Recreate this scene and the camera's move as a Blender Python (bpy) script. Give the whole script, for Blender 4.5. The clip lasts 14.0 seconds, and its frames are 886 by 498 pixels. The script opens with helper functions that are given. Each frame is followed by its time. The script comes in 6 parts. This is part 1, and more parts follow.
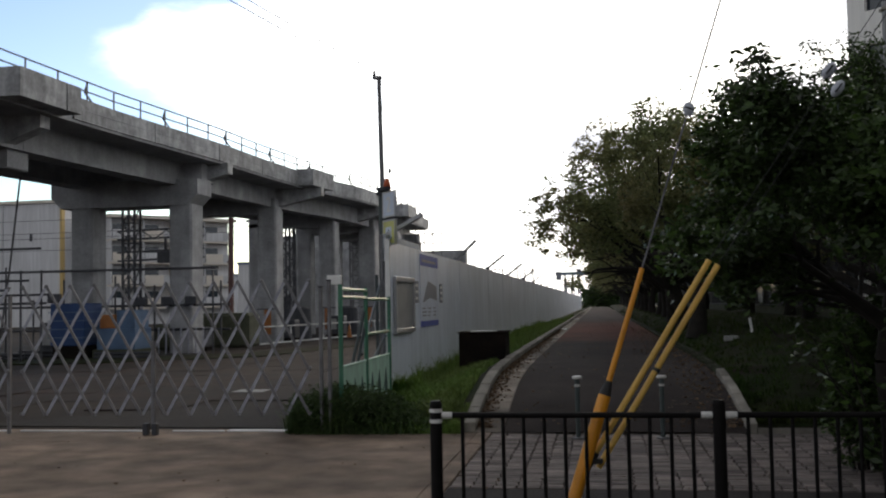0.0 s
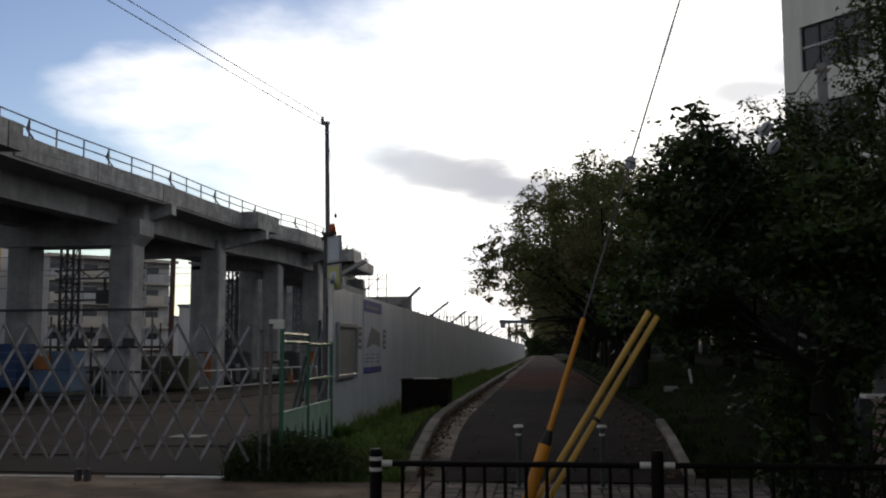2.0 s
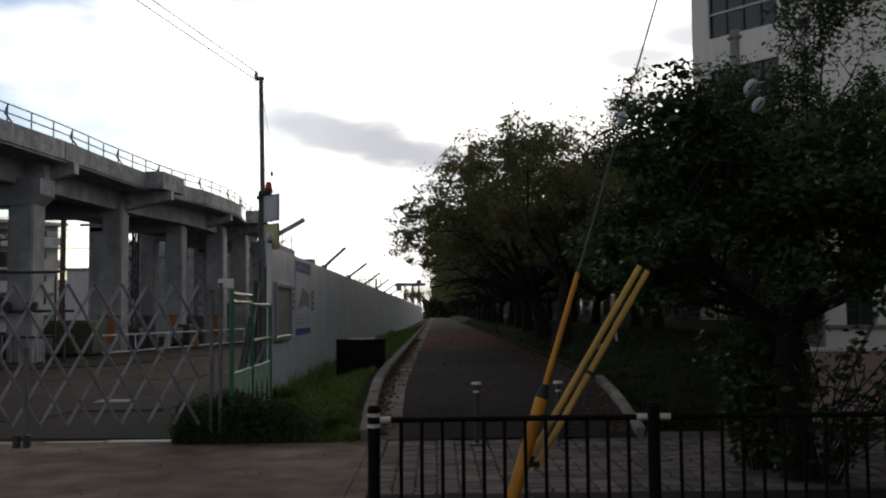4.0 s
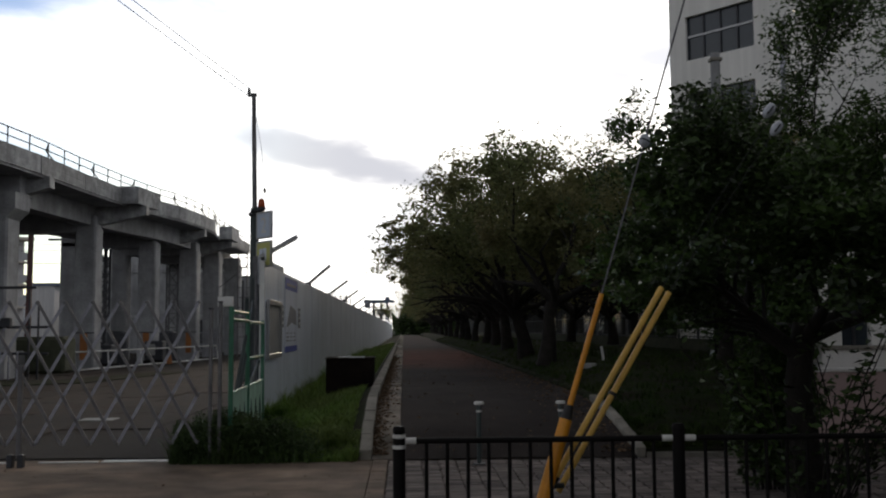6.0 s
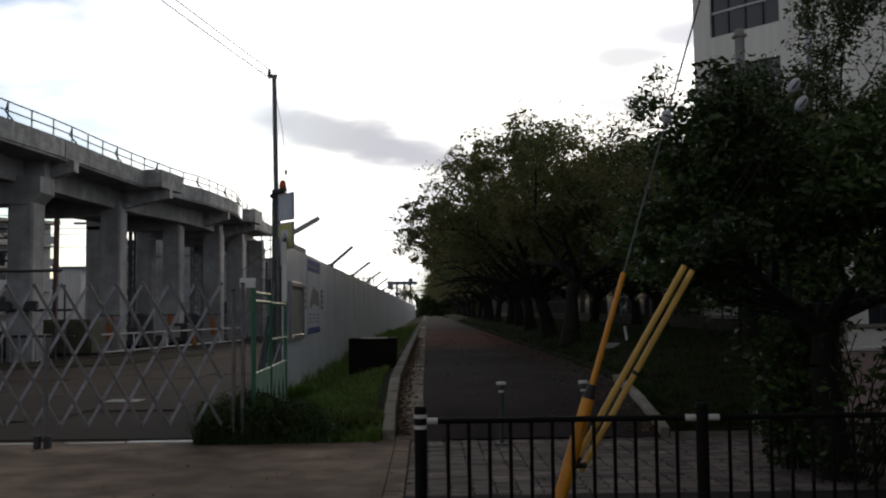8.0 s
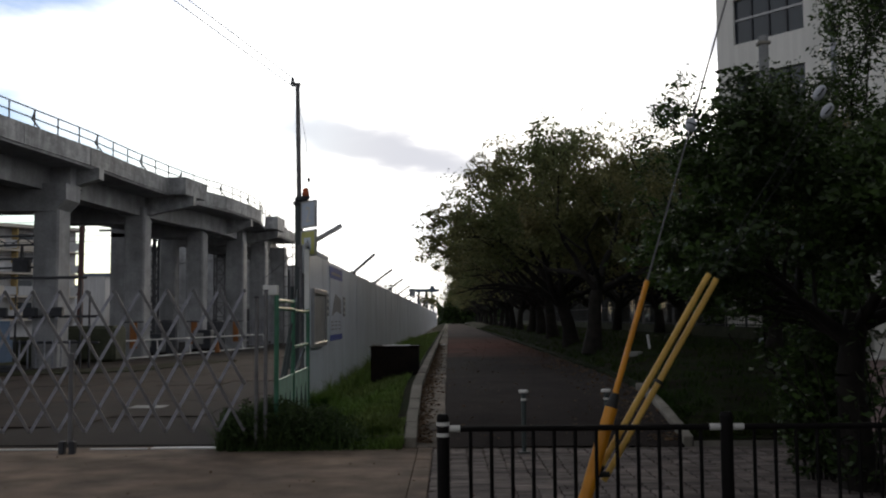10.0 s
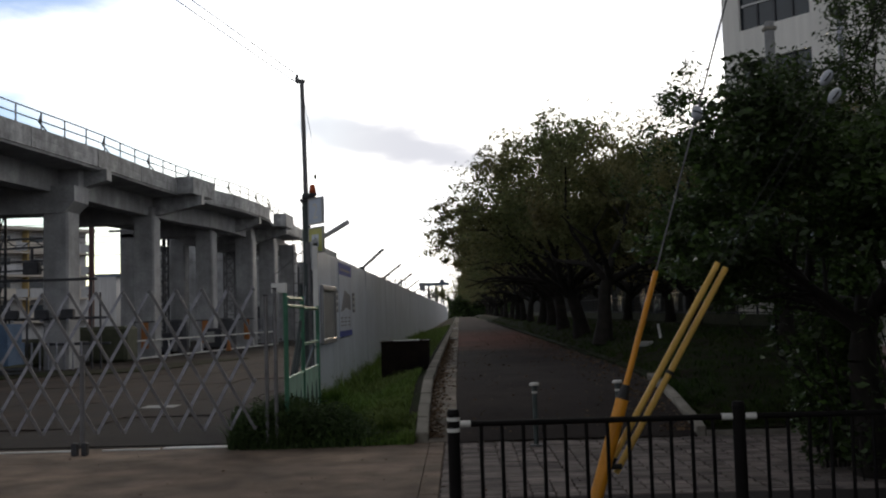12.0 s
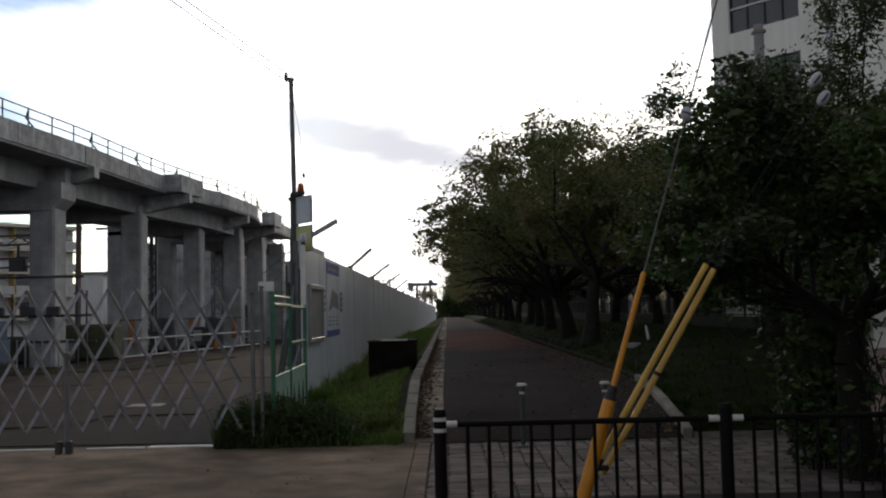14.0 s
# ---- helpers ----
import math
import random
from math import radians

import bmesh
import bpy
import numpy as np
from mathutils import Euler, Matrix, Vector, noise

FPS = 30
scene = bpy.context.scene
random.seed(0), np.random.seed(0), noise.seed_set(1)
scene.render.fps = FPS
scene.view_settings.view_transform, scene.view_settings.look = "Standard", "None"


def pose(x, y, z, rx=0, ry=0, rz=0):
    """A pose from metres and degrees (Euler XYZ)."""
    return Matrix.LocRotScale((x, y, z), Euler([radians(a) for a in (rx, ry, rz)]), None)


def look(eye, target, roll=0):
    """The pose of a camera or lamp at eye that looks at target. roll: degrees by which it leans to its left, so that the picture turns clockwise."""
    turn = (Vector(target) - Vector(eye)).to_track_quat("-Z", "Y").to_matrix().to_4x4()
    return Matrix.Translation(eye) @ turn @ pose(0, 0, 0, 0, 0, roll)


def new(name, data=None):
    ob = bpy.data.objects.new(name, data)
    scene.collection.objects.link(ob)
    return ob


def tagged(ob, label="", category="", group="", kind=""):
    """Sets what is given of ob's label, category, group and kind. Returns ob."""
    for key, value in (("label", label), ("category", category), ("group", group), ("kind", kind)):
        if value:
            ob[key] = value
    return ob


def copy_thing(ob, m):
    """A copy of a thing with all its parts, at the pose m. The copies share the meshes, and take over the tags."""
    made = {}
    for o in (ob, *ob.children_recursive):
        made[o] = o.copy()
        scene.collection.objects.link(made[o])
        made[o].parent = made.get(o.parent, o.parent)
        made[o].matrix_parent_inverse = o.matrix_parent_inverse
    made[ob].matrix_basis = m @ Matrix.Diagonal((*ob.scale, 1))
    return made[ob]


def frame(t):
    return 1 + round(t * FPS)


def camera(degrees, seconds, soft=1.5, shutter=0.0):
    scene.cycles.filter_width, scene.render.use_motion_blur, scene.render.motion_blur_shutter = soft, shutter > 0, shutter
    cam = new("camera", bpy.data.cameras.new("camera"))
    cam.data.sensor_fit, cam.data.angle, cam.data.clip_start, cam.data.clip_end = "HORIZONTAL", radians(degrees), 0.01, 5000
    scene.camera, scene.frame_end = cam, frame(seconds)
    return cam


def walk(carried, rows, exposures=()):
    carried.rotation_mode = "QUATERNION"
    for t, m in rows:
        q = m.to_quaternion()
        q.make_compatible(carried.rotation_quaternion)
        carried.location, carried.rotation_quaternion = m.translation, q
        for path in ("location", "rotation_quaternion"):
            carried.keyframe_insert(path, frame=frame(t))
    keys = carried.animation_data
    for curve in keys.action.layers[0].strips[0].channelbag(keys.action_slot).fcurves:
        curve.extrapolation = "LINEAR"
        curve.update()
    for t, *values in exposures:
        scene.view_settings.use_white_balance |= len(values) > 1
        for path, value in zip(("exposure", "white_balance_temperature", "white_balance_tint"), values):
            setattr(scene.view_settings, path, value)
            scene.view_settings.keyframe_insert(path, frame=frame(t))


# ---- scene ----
cam = camera(48.7, 14.0, soft=2.1)
PATH = [
    (0, (0.318, -0.042, 1.582), (0.006, 1.931, 1.695), -1.1),
    (0.5, (0.324, -0.043, 1.582), (0.004, 1.927, 1.706), -0.9),
    (1, (0.331, -0.056, 1.572), (0.064, 1.921, 1.715), -0.2),
    (1.5, (0.328, -0.069, 1.574), (0.086, 1.91, 1.731), -0.4),
    (2, (0.329, -0.064, 1.586), (0.13, 1.915, 1.792), -0.2),
    (2.5, (0.314, -0.032, 1.589), (0.144, 1.952, 1.774), -0.3),
    (3, (0.141, -0.03, 1.536), (0.041, 1.966, 1.624), -0.4),
    (3.2, (0.020, -0.026, 1.536), (-0.022, 1.969, 1.669), -0.3),
    (5.3, (-0.829, -0.004, 1.553), (-0.776, 1.991, 1.676), -0.4),
    (5.5, (-0.847, -0.01, 1.561), (-0.776, 1.984, 1.691), -0.1),
    (6, (-0.832, 0.016, 1.562), (-0.751, 2.007, 1.726), -0.4),
    (6.5, (-0.821, 0.043, 1.567), (-0.762, 2.033, 1.748), -0.7),
    (7, (-0.815, 0.061, 1.564), (-0.787, 2.055, 1.719), -0.9),
    (7.5, (-0.814, 0.068, 1.561), (-0.778, 2.063, 1.692), -1.0),
    (7.7, (-0.812, 0.062, 1.556), (-0.774, 2.058, 1.682), -0.8),
    (9.8, (-0.824, 0.048, 1.551), (-0.815, 2.043, 1.689), -0.35),
    (10, (-0.821, 0.055, 1.554), (-0.831, 2.05, 1.696), -0.5),
    (10.5, (-0.827, 0.062, 1.557), (-0.848, 2.059, 1.673), -0.7),
    (11, (-0.827, 0.072, 1.549), (-0.867, 2.07, 1.642), -1.0),
    (11.5, (-0.812, 0.075, 1.561), (-0.839, 2.071, 1.684), -0.9),
    (12, (-0.803, 0.089, 1.565), (-0.832, 2.085, 1.694), -1.7),
    (12.5, (-0.798, 0.092, 1.562), (-0.826, 2.088, 1.692), -1.7),
    (13, (-0.791, 0.104, 1.562), (-0.826, 2.099, 1.689), -1.5),
    (13.5, (-0.789, 0.112, 1.564), (-0.824, 2.107, 1.7), -1.5),
    (14, (-0.797, 0.124, 1.56), (-0.803, 2.12, 1.689), -1.3),
]
walk(cam, [(t, look(eye, target, roll)) for t, eye, target, roll in PATH], exposures=[(0, 0.0), (1.6, 0.0), (2.0, -0.85), (2.5, -1.2), (3.0, -1.4), (3.3, -1.2), (5.5, -0.6), (7.0, -0.65), (7.5, -0.82), (10, -0.5), (14, -0.45)])

# ---------- sky, sun ----------
SUN_AZ, SUN_EL = radians(6.0), radians(8.0)   # azimuth to the right of +y, height
sun_way = Vector((math.sin(SUN_AZ) * math.cos(SUN_EL), math.cos(SUN_AZ) * math.cos(SUN_EL), math.sin(SUN_EL)))


def make_world():
    w = bpy.data.worlds.new("evening_sky")
    scene.world = w
    w.use_nodes = True
    nt = w.node_tree
    nt.nodes.clear()
    N, L = nt.nodes.new, nt.links.new
    out, bg = N("ShaderNodeOutputWorld"), N("ShaderNodeBackground")
    L(bg.outputs[0], out.inputs[0])
    sky = N("ShaderNodeTexSky")
    sky.sky_type = "NISHITA"
    sky.sun_disc = False
    sky.sun_elevation, sky.sun_rotation = SUN_EL, SUN_AZ
    sky.dust_density, sky.air_density, sky.ozone_density = 0.4, 1.0, 2.5
    tc = N("ShaderNodeTexCoord")
    # glow towards the low sun
    dot = N("ShaderNodeVectorMath"); dot.operation = "DOT_PRODUCT"
    L(tc.outputs["Generated"], dot.inputs[0]); dot.inputs[1].default_value = sun_way
    glow = N("ShaderNodeMapRange"); glow.interpolation_type = "SMOOTHSTEP"
    L(dot.outputs["Value"], glow.inputs["Value"])
    glow.inputs["From Min"].default_value, glow.inputs["From Max"].default_value = 0.35, 1.0
    glow.inputs["To Min"].default_value, glow.inputs["To Max"].default_value = CLOUD_LOW, CLOUD_HIGH
    sep = N("ShaderNodeSeparateXYZ"); L(tc.outputs["Generated"], sep.inputs[0])
    # the cloud deck is thick and dull overhead
    high = N("ShaderNodeMapRange"); high.interpolation_type = "SMOOTHSTEP"
    L(sep.outputs[2], high.inputs["Value"])
    high.inputs["From Min"].default_value, high.inputs["From Max"].default_value = 0.30, 0.85
    high.inputs["To Min"].default_value, high.inputs["To Max"].default_value = 1.0, OVERHEAD
    # cloud cover: noise drawn out sideways
    mp = N("ShaderNodeMapping"); mp.inputs["Scale"].default_value = (2.2, 2.2, 6.0)
    mp.inputs["Location"].default_value = (0.35, 0.0, 0.6)
    L(tc.outputs["Generated"], mp.inputs[0])
    nz = N("ShaderNodeTexNoise"); nz.inputs["Scale"].default_value = 1.35
    nz.inputs["Detail"].default_value = 7; nz.inputs["Roughness"].default_value = 0.55
    L(mp.outputs[0], nz.inputs[0])
    cover = N("ShaderNodeMapRange"); cover.interpolation_type = "SMOOTHSTEP"
    cover.inputs["From Min"].default_value, cover.inputs["From Max"].default_value = 0.28, 0.66
    # darker undersides of the clouds
    nz2 = N("ShaderNodeTexNoise"); nz2.inputs["Scale"].default_value = 3.4; nz2.inputs["Detail"].default_value = 6
    mp2 = N("ShaderNodeMapping"); mp2.inputs["Scale"].default_value = (1.0, 1.0, 3.2); mp2.inputs["Location"].default_value = (1.7, 0.4, 0.2)
    L(tc.outputs["Generated"], mp2.inputs[0]); L(mp2.outputs[0], nz2.inputs[0])
    ramp = N("ShaderNodeValToRGB")
    ramp.color_ramp.elements[0].position, ramp.color_ramp.elements[0].color = 0.37, (0.84, 0.83, 0.84, 1)
    ramp.color_ramp.elements[1].position, ramp.color_ramp.elements[1].color = 0.50, (1.0, 0.965, 0.91, 1)
    L(nz2.outputs[0], ramp.inputs[0])
    # one long slate-grey cloud bank over the lane
    def m(op, a, b=None, c=None):
        n = N("ShaderNodeMath"); n.operation = op
        for i, v in enumerate((a, b, c)):
            if v is None: continue
            if isinstance(v, (int, float)): n.inputs[i].default_value = v
            else: L(v, n.inputs[i])
        return n.outputs[0]
    px = m("DIVIDE", sep.outputs[0], m("MAXIMUM", sep.outputs[1], 0.05))
    pz = m("DIVIDE", sep.outputs[2], m("MAXIMUM", sep.outputs[1], 0.05))
    wob = m("MULTIPLY", m("SUBTRACT", nz2.outputs[0], 0.5), 0.06)
    line = m("ADD", m("MULTIPLY", m("ADD", px, 0.07), -0.22), 0.180)
    nz3 = N("ShaderNodeTexNoise"); nz3.inputs["Scale"].default_value = 13.0; nz3.inputs["Detail"].default_value = 6
    L(mp2.outputs[0], nz3.inputs[0])
    rag = m("MULTIPLY", m("SUBTRACT", nz3.outputs[0], 0.5), 0.045)
    off = m("ABSOLUTE", m("ADD", m("ADD", m("SUBTRACT", pz, line), wob), rag))
    along = m("ABSOLUTE", m("ADD", px, 0.07))
    bank = m("SUBTRACT", 1.0, m("ADD", m("MULTIPLY", m("DIVIDE", off, 0.026), m("DIVIDE", off, 0.026)), m("POWER", m("DIVIDE", along, 0.125), 4.0)))
    bankf = N("ShaderNodeMapRange"); bankf.interpolation_type = "SMOOTHSTEP"
    bankf.inputs["From Min"].default_value, bankf.inputs["From Max"].default_value = -0.6, 0.95
    bankf.inputs["To Max"].default_value = 0.8
    L(bank, bankf.inputs["Value"])
    front = m("GREATER_THAN", sep.outputs[1], 0.1)

    def puff(x0, z0, rx, rz, amount, soft=-0.5):
        """One ragged cloud patch at a bearing and height."""
        u, v = m("DIVIDE", m("ADD", m("SUBTRACT", px, x0), m("MULTIPLY", wob, 0.8)), rx), m("DIVIDE", m("ADD", m("SUBTRACT", pz, z0), rag), rz)
        r = N("ShaderNodeMapRange"); r.interpolation_type = "SMOOTHSTEP"
        r.inputs["From Min"].default_value, r.inputs["From Max"].default_value = soft, 0.9
        r.inputs["To Max"].default_value = amount
        L(m("SUBTRACT", 1.0, m("ADD", m("MULTIPLY", u, u), m("MULTIPLY", v, v))), r.inputs["Value"])
        return m("MULTIPLY", r.outputs[0], front)

    # the cover opens to blue on the far left, with one cream cloud in it
    cream = puff(-0.46, 0.285, 0.07, 0.035, 0.17, -2.5)
    L(m("ADD", m("ADD", nz.outputs[0], cream), m("MULTIPLY", m("MINIMUM", m("ADD", px, 0.23), 0.12), 0.85)), cover.inputs["Value"])
    grey = m("MAXIMUM", m("MAXIMUM", puff(0.215, 0.258, 0.05, 0.017, 0.62), puff(0.20, 0.215, 0.045, 0.016, 0.55)), m("MAXIMUM", puff(0.27, 0.29, 0.05, 0.022, 0.6), puff(0.15, 0.315, 0.06, 0.014, 0.4)))
    bankm = N("ShaderNodeMix"); bankm.data_type = "RGBA"
    L(m("MAXIMUM", grey, m("MULTIPLY", bankf.outputs[0], front)), bankm.inputs["Factor"])
    L(ramp.outputs[0], bankm.inputs["A"]); bankm.inputs["B"].default_value = (0.165, 0.178, 0.225, 1)
    # closed cloud overhead and away from the sunset
    def ramp01(v, a, b):
        r = N("ShaderNodeMapRange"); r.interpolation_type = "SMOOTHSTEP"; L(v, r.inputs["Value"])
        r.inputs["From Min"].default_value, r.inputs["From Max"].default_value = a, b
        return r.outputs[0]
    closed = m("MAXIMUM", ramp01(sep.outputs[2], 0.42, 0.6), m("SUBTRACT", 1.0, ramp01(sep.outputs[1], 0.45, 0.75)))
    coverb = m("MAXIMUM", m("MAXIMUM", cover.outputs[0], closed), m("MULTIPLY", bankf.outputs[0], front))
    # the veil is thicker towards the sun
    veil = N("ShaderNodeMapRange"); L(dot.outputs["Value"], veil.inputs["Value"])
    veil.interpolation_type = "SMOOTHSTEP"
    veil.inputs["From Min"].default_value, veil.inputs["From Max"].default_value = 0.93, 0.99
    fac = m("MAXIMUM", coverb, veil.outputs[0])
    lit = N("ShaderNodeVectorMath"); lit.operation = "SCALE"
    L(bankm.outputs["Result"], lit.inputs[0]); L(m("MULTIPLY", glow.outputs[0], high.outputs[0]), lit.inputs["Scale"])
    cool = N("ShaderNodeMix"); cool.data_type = "RGBA"
    L(ramp01(dot.outputs["Value"], 0.2, 0.88), cool.inputs["Factor"])
    cool.inputs["A"].default_value, cool.inputs["B"].default_value = (0.92, 0.98, 1.10, 1), (1, 1, 1, 1)
    tinted = N("ShaderNodeVectorMath"); tinted.operation = "MULTIPLY"
    L(lit.outputs[0], tinted.inputs[0]); L(cool.outputs["Result"], tinted.inputs[1])
    sk = N("ShaderNodeVectorMath"); sk.operation = "SCALE"
    hs = N("ShaderNodeHueSaturation"); hs.inputs["Hue"].default_value, hs.inputs["Saturation"].default_value = 0.52, 0.95; L(sky.outputs[0], hs.inputs["Color"])
    L(hs.outputs[0], sk.inputs[0]); L(m("MULTIPLY", high.outputs[0], SKY), sk.inputs["Scale"])
    mix = N("ShaderNodeMix"); mix.data_type = "RGBA"
    L(fac, mix.inputs["Factor"]); L(sk.outputs[0], mix.inputs["A"]); L(tinted.outputs[0], mix.inputs["B"])
    L(mix.outputs["Result"], bg.inputs[0])
    bg.inputs[1].default_value = 1.0


SKY, CLOUD_LOW, CLOUD_HIGH, OVERHEAD = 0.30, 0.82, 3.2, 0.22
make_world()
sl = bpy.data.lights.new("sun", "SUN")
sl.energy, sl.angle, sl.color = 0.9, radians(10), (1.0, 0.80, 0.58)
so = new("sun", sl)
so.matrix_basis = look((0, 0, 30), Vector((0, 0, 30)) - sun_way)

# ---------- materials ----------


def mat(name, col, rough=0.8, var=0.25, scale=3.0, bump=0.2, bscale=60.0, metal=0.0, tint=None, stain=0.0, streak=0.0, rnd=0.0, rndi=0.0, spec=0.4, trans=0.0):
    """Painted or mineral surface: two scales of colour change, fine relief, optional stains, upright streaks, change from piece to piece."""
    mt = bpy.data.materials.new(name)
    mt.use_nodes = True
    nt = mt.node_tree
    N, L = nt.nodes.new, nt.links.new
    b = nt.nodes["Principled BSDF"]
    b.inputs["Roughness"].default_value, b.inputs["Metallic"].default_value = rough, metal
    b.inputs["Specular IOR Level"].default_value = spec
    geo = N("ShaderNodeNewGeometry")
    pos = geo.outputs["Position"]
    def noise_tex(s, d, src=pos):
        n = N("ShaderNodeTexNoise"); n.inputs["Scale"].default_value, n.inputs["Detail"].default_value = s, d
        L(src, n.inputs["Vector"]); return n.outputs[0]
    def mr(v, a, c, lo, hi):
        n = N("ShaderNodeMapRange"); n.inputs[1].default_value, n.inputs[2].default_value, n.inputs[3].default_value, n.inputs[4].default_value = a, c, lo, hi
        L(v, n.inputs[0]); return n.outputs[0]
    def mul(a, c):
        n = N("ShaderNodeMath"); n.operation = "MULTIPLY"; L(a, n.inputs[0])
        if isinstance(c, float): n.inputs[1].default_value = c
        else: L(c, n.inputs[1])
        return n.outputs[0]
    f = mul(mr(noise_tex(scale, 5), 0.3, 0.7, 1 - var, 1 + var), mr(noise_tex(bscale, 3), 0.3, 0.7, 1 - var * 0.5, 1 + var * 0.5))
    if stain:
        f = mul(f, mr(noise_tex(scale * 0.23, 6), 0.42, 0.62, 1 - stain, 1.0))
    if streak:
        mp = N("ShaderNodeMapping"); mp.inputs["Scale"].default_value = (2.5, 2.5, 0.12); L(pos, mp.inputs[0])
        f = mul(f, mr(noise_tex(1.6, 6, mp.outputs[0]), 0.42, 0.66, 1 - streak, 1.05))
    if rnd:
        oi = N("ShaderNodeObjectInfo"); f = mul(f, mr(oi.outputs["Random"], 0, 1, 1 - rnd, 1 + rnd))
    if rndi:
        f = mul(f, mr(geo.outputs["Random Per Island"], 0, 1, 1 - rndi, 1 + rndi))
    rgb = N("ShaderNodeRGB"); rgb.outputs[0].default_value = (*col, 1)
    src = rgb.outputs[0]
    if tint:
        mx = N("ShaderNodeMix"); mx.data_type = "RGBA"; L(mr(noise_tex(scale * 0.6, 4), 0.4, 0.65, 0, 1), mx.inputs["Factor"])
        L(src, mx.inputs["A"]); mx.inputs["B"].default_value = (*tint, 1); src = mx.outputs["Result"]
    sc = N("ShaderNodeVectorMath"); sc.operation = "SCALE"; L(src, sc.inputs[0]); L(f, sc.inputs["Scale"])
    L(sc.outputs[0], b.inputs["Base Color"])
    if bump:
        bp = N("ShaderNodeBump"); bp.inputs["Strength"].default_value, bp.inputs["Distance"].default_value = bump, 0.01
        L(noise_tex(bscale, 4), bp.inputs["Height"]); L(bp.outputs[0], b.inputs["Normal"])
    if trans:
        tr = N("ShaderNodeBsdfTranslucent"); L(sc.outputs[0], tr.inputs[0])
        ms = N("ShaderNodeMixShader"); ms.inputs[0].default_value = trans
        L(b.outputs[0], ms.inputs[1]); L(tr.outputs[0], ms.inputs[2]); L(ms.outputs[0], nt.nodes["Material Output"].inputs[0])
    return mt


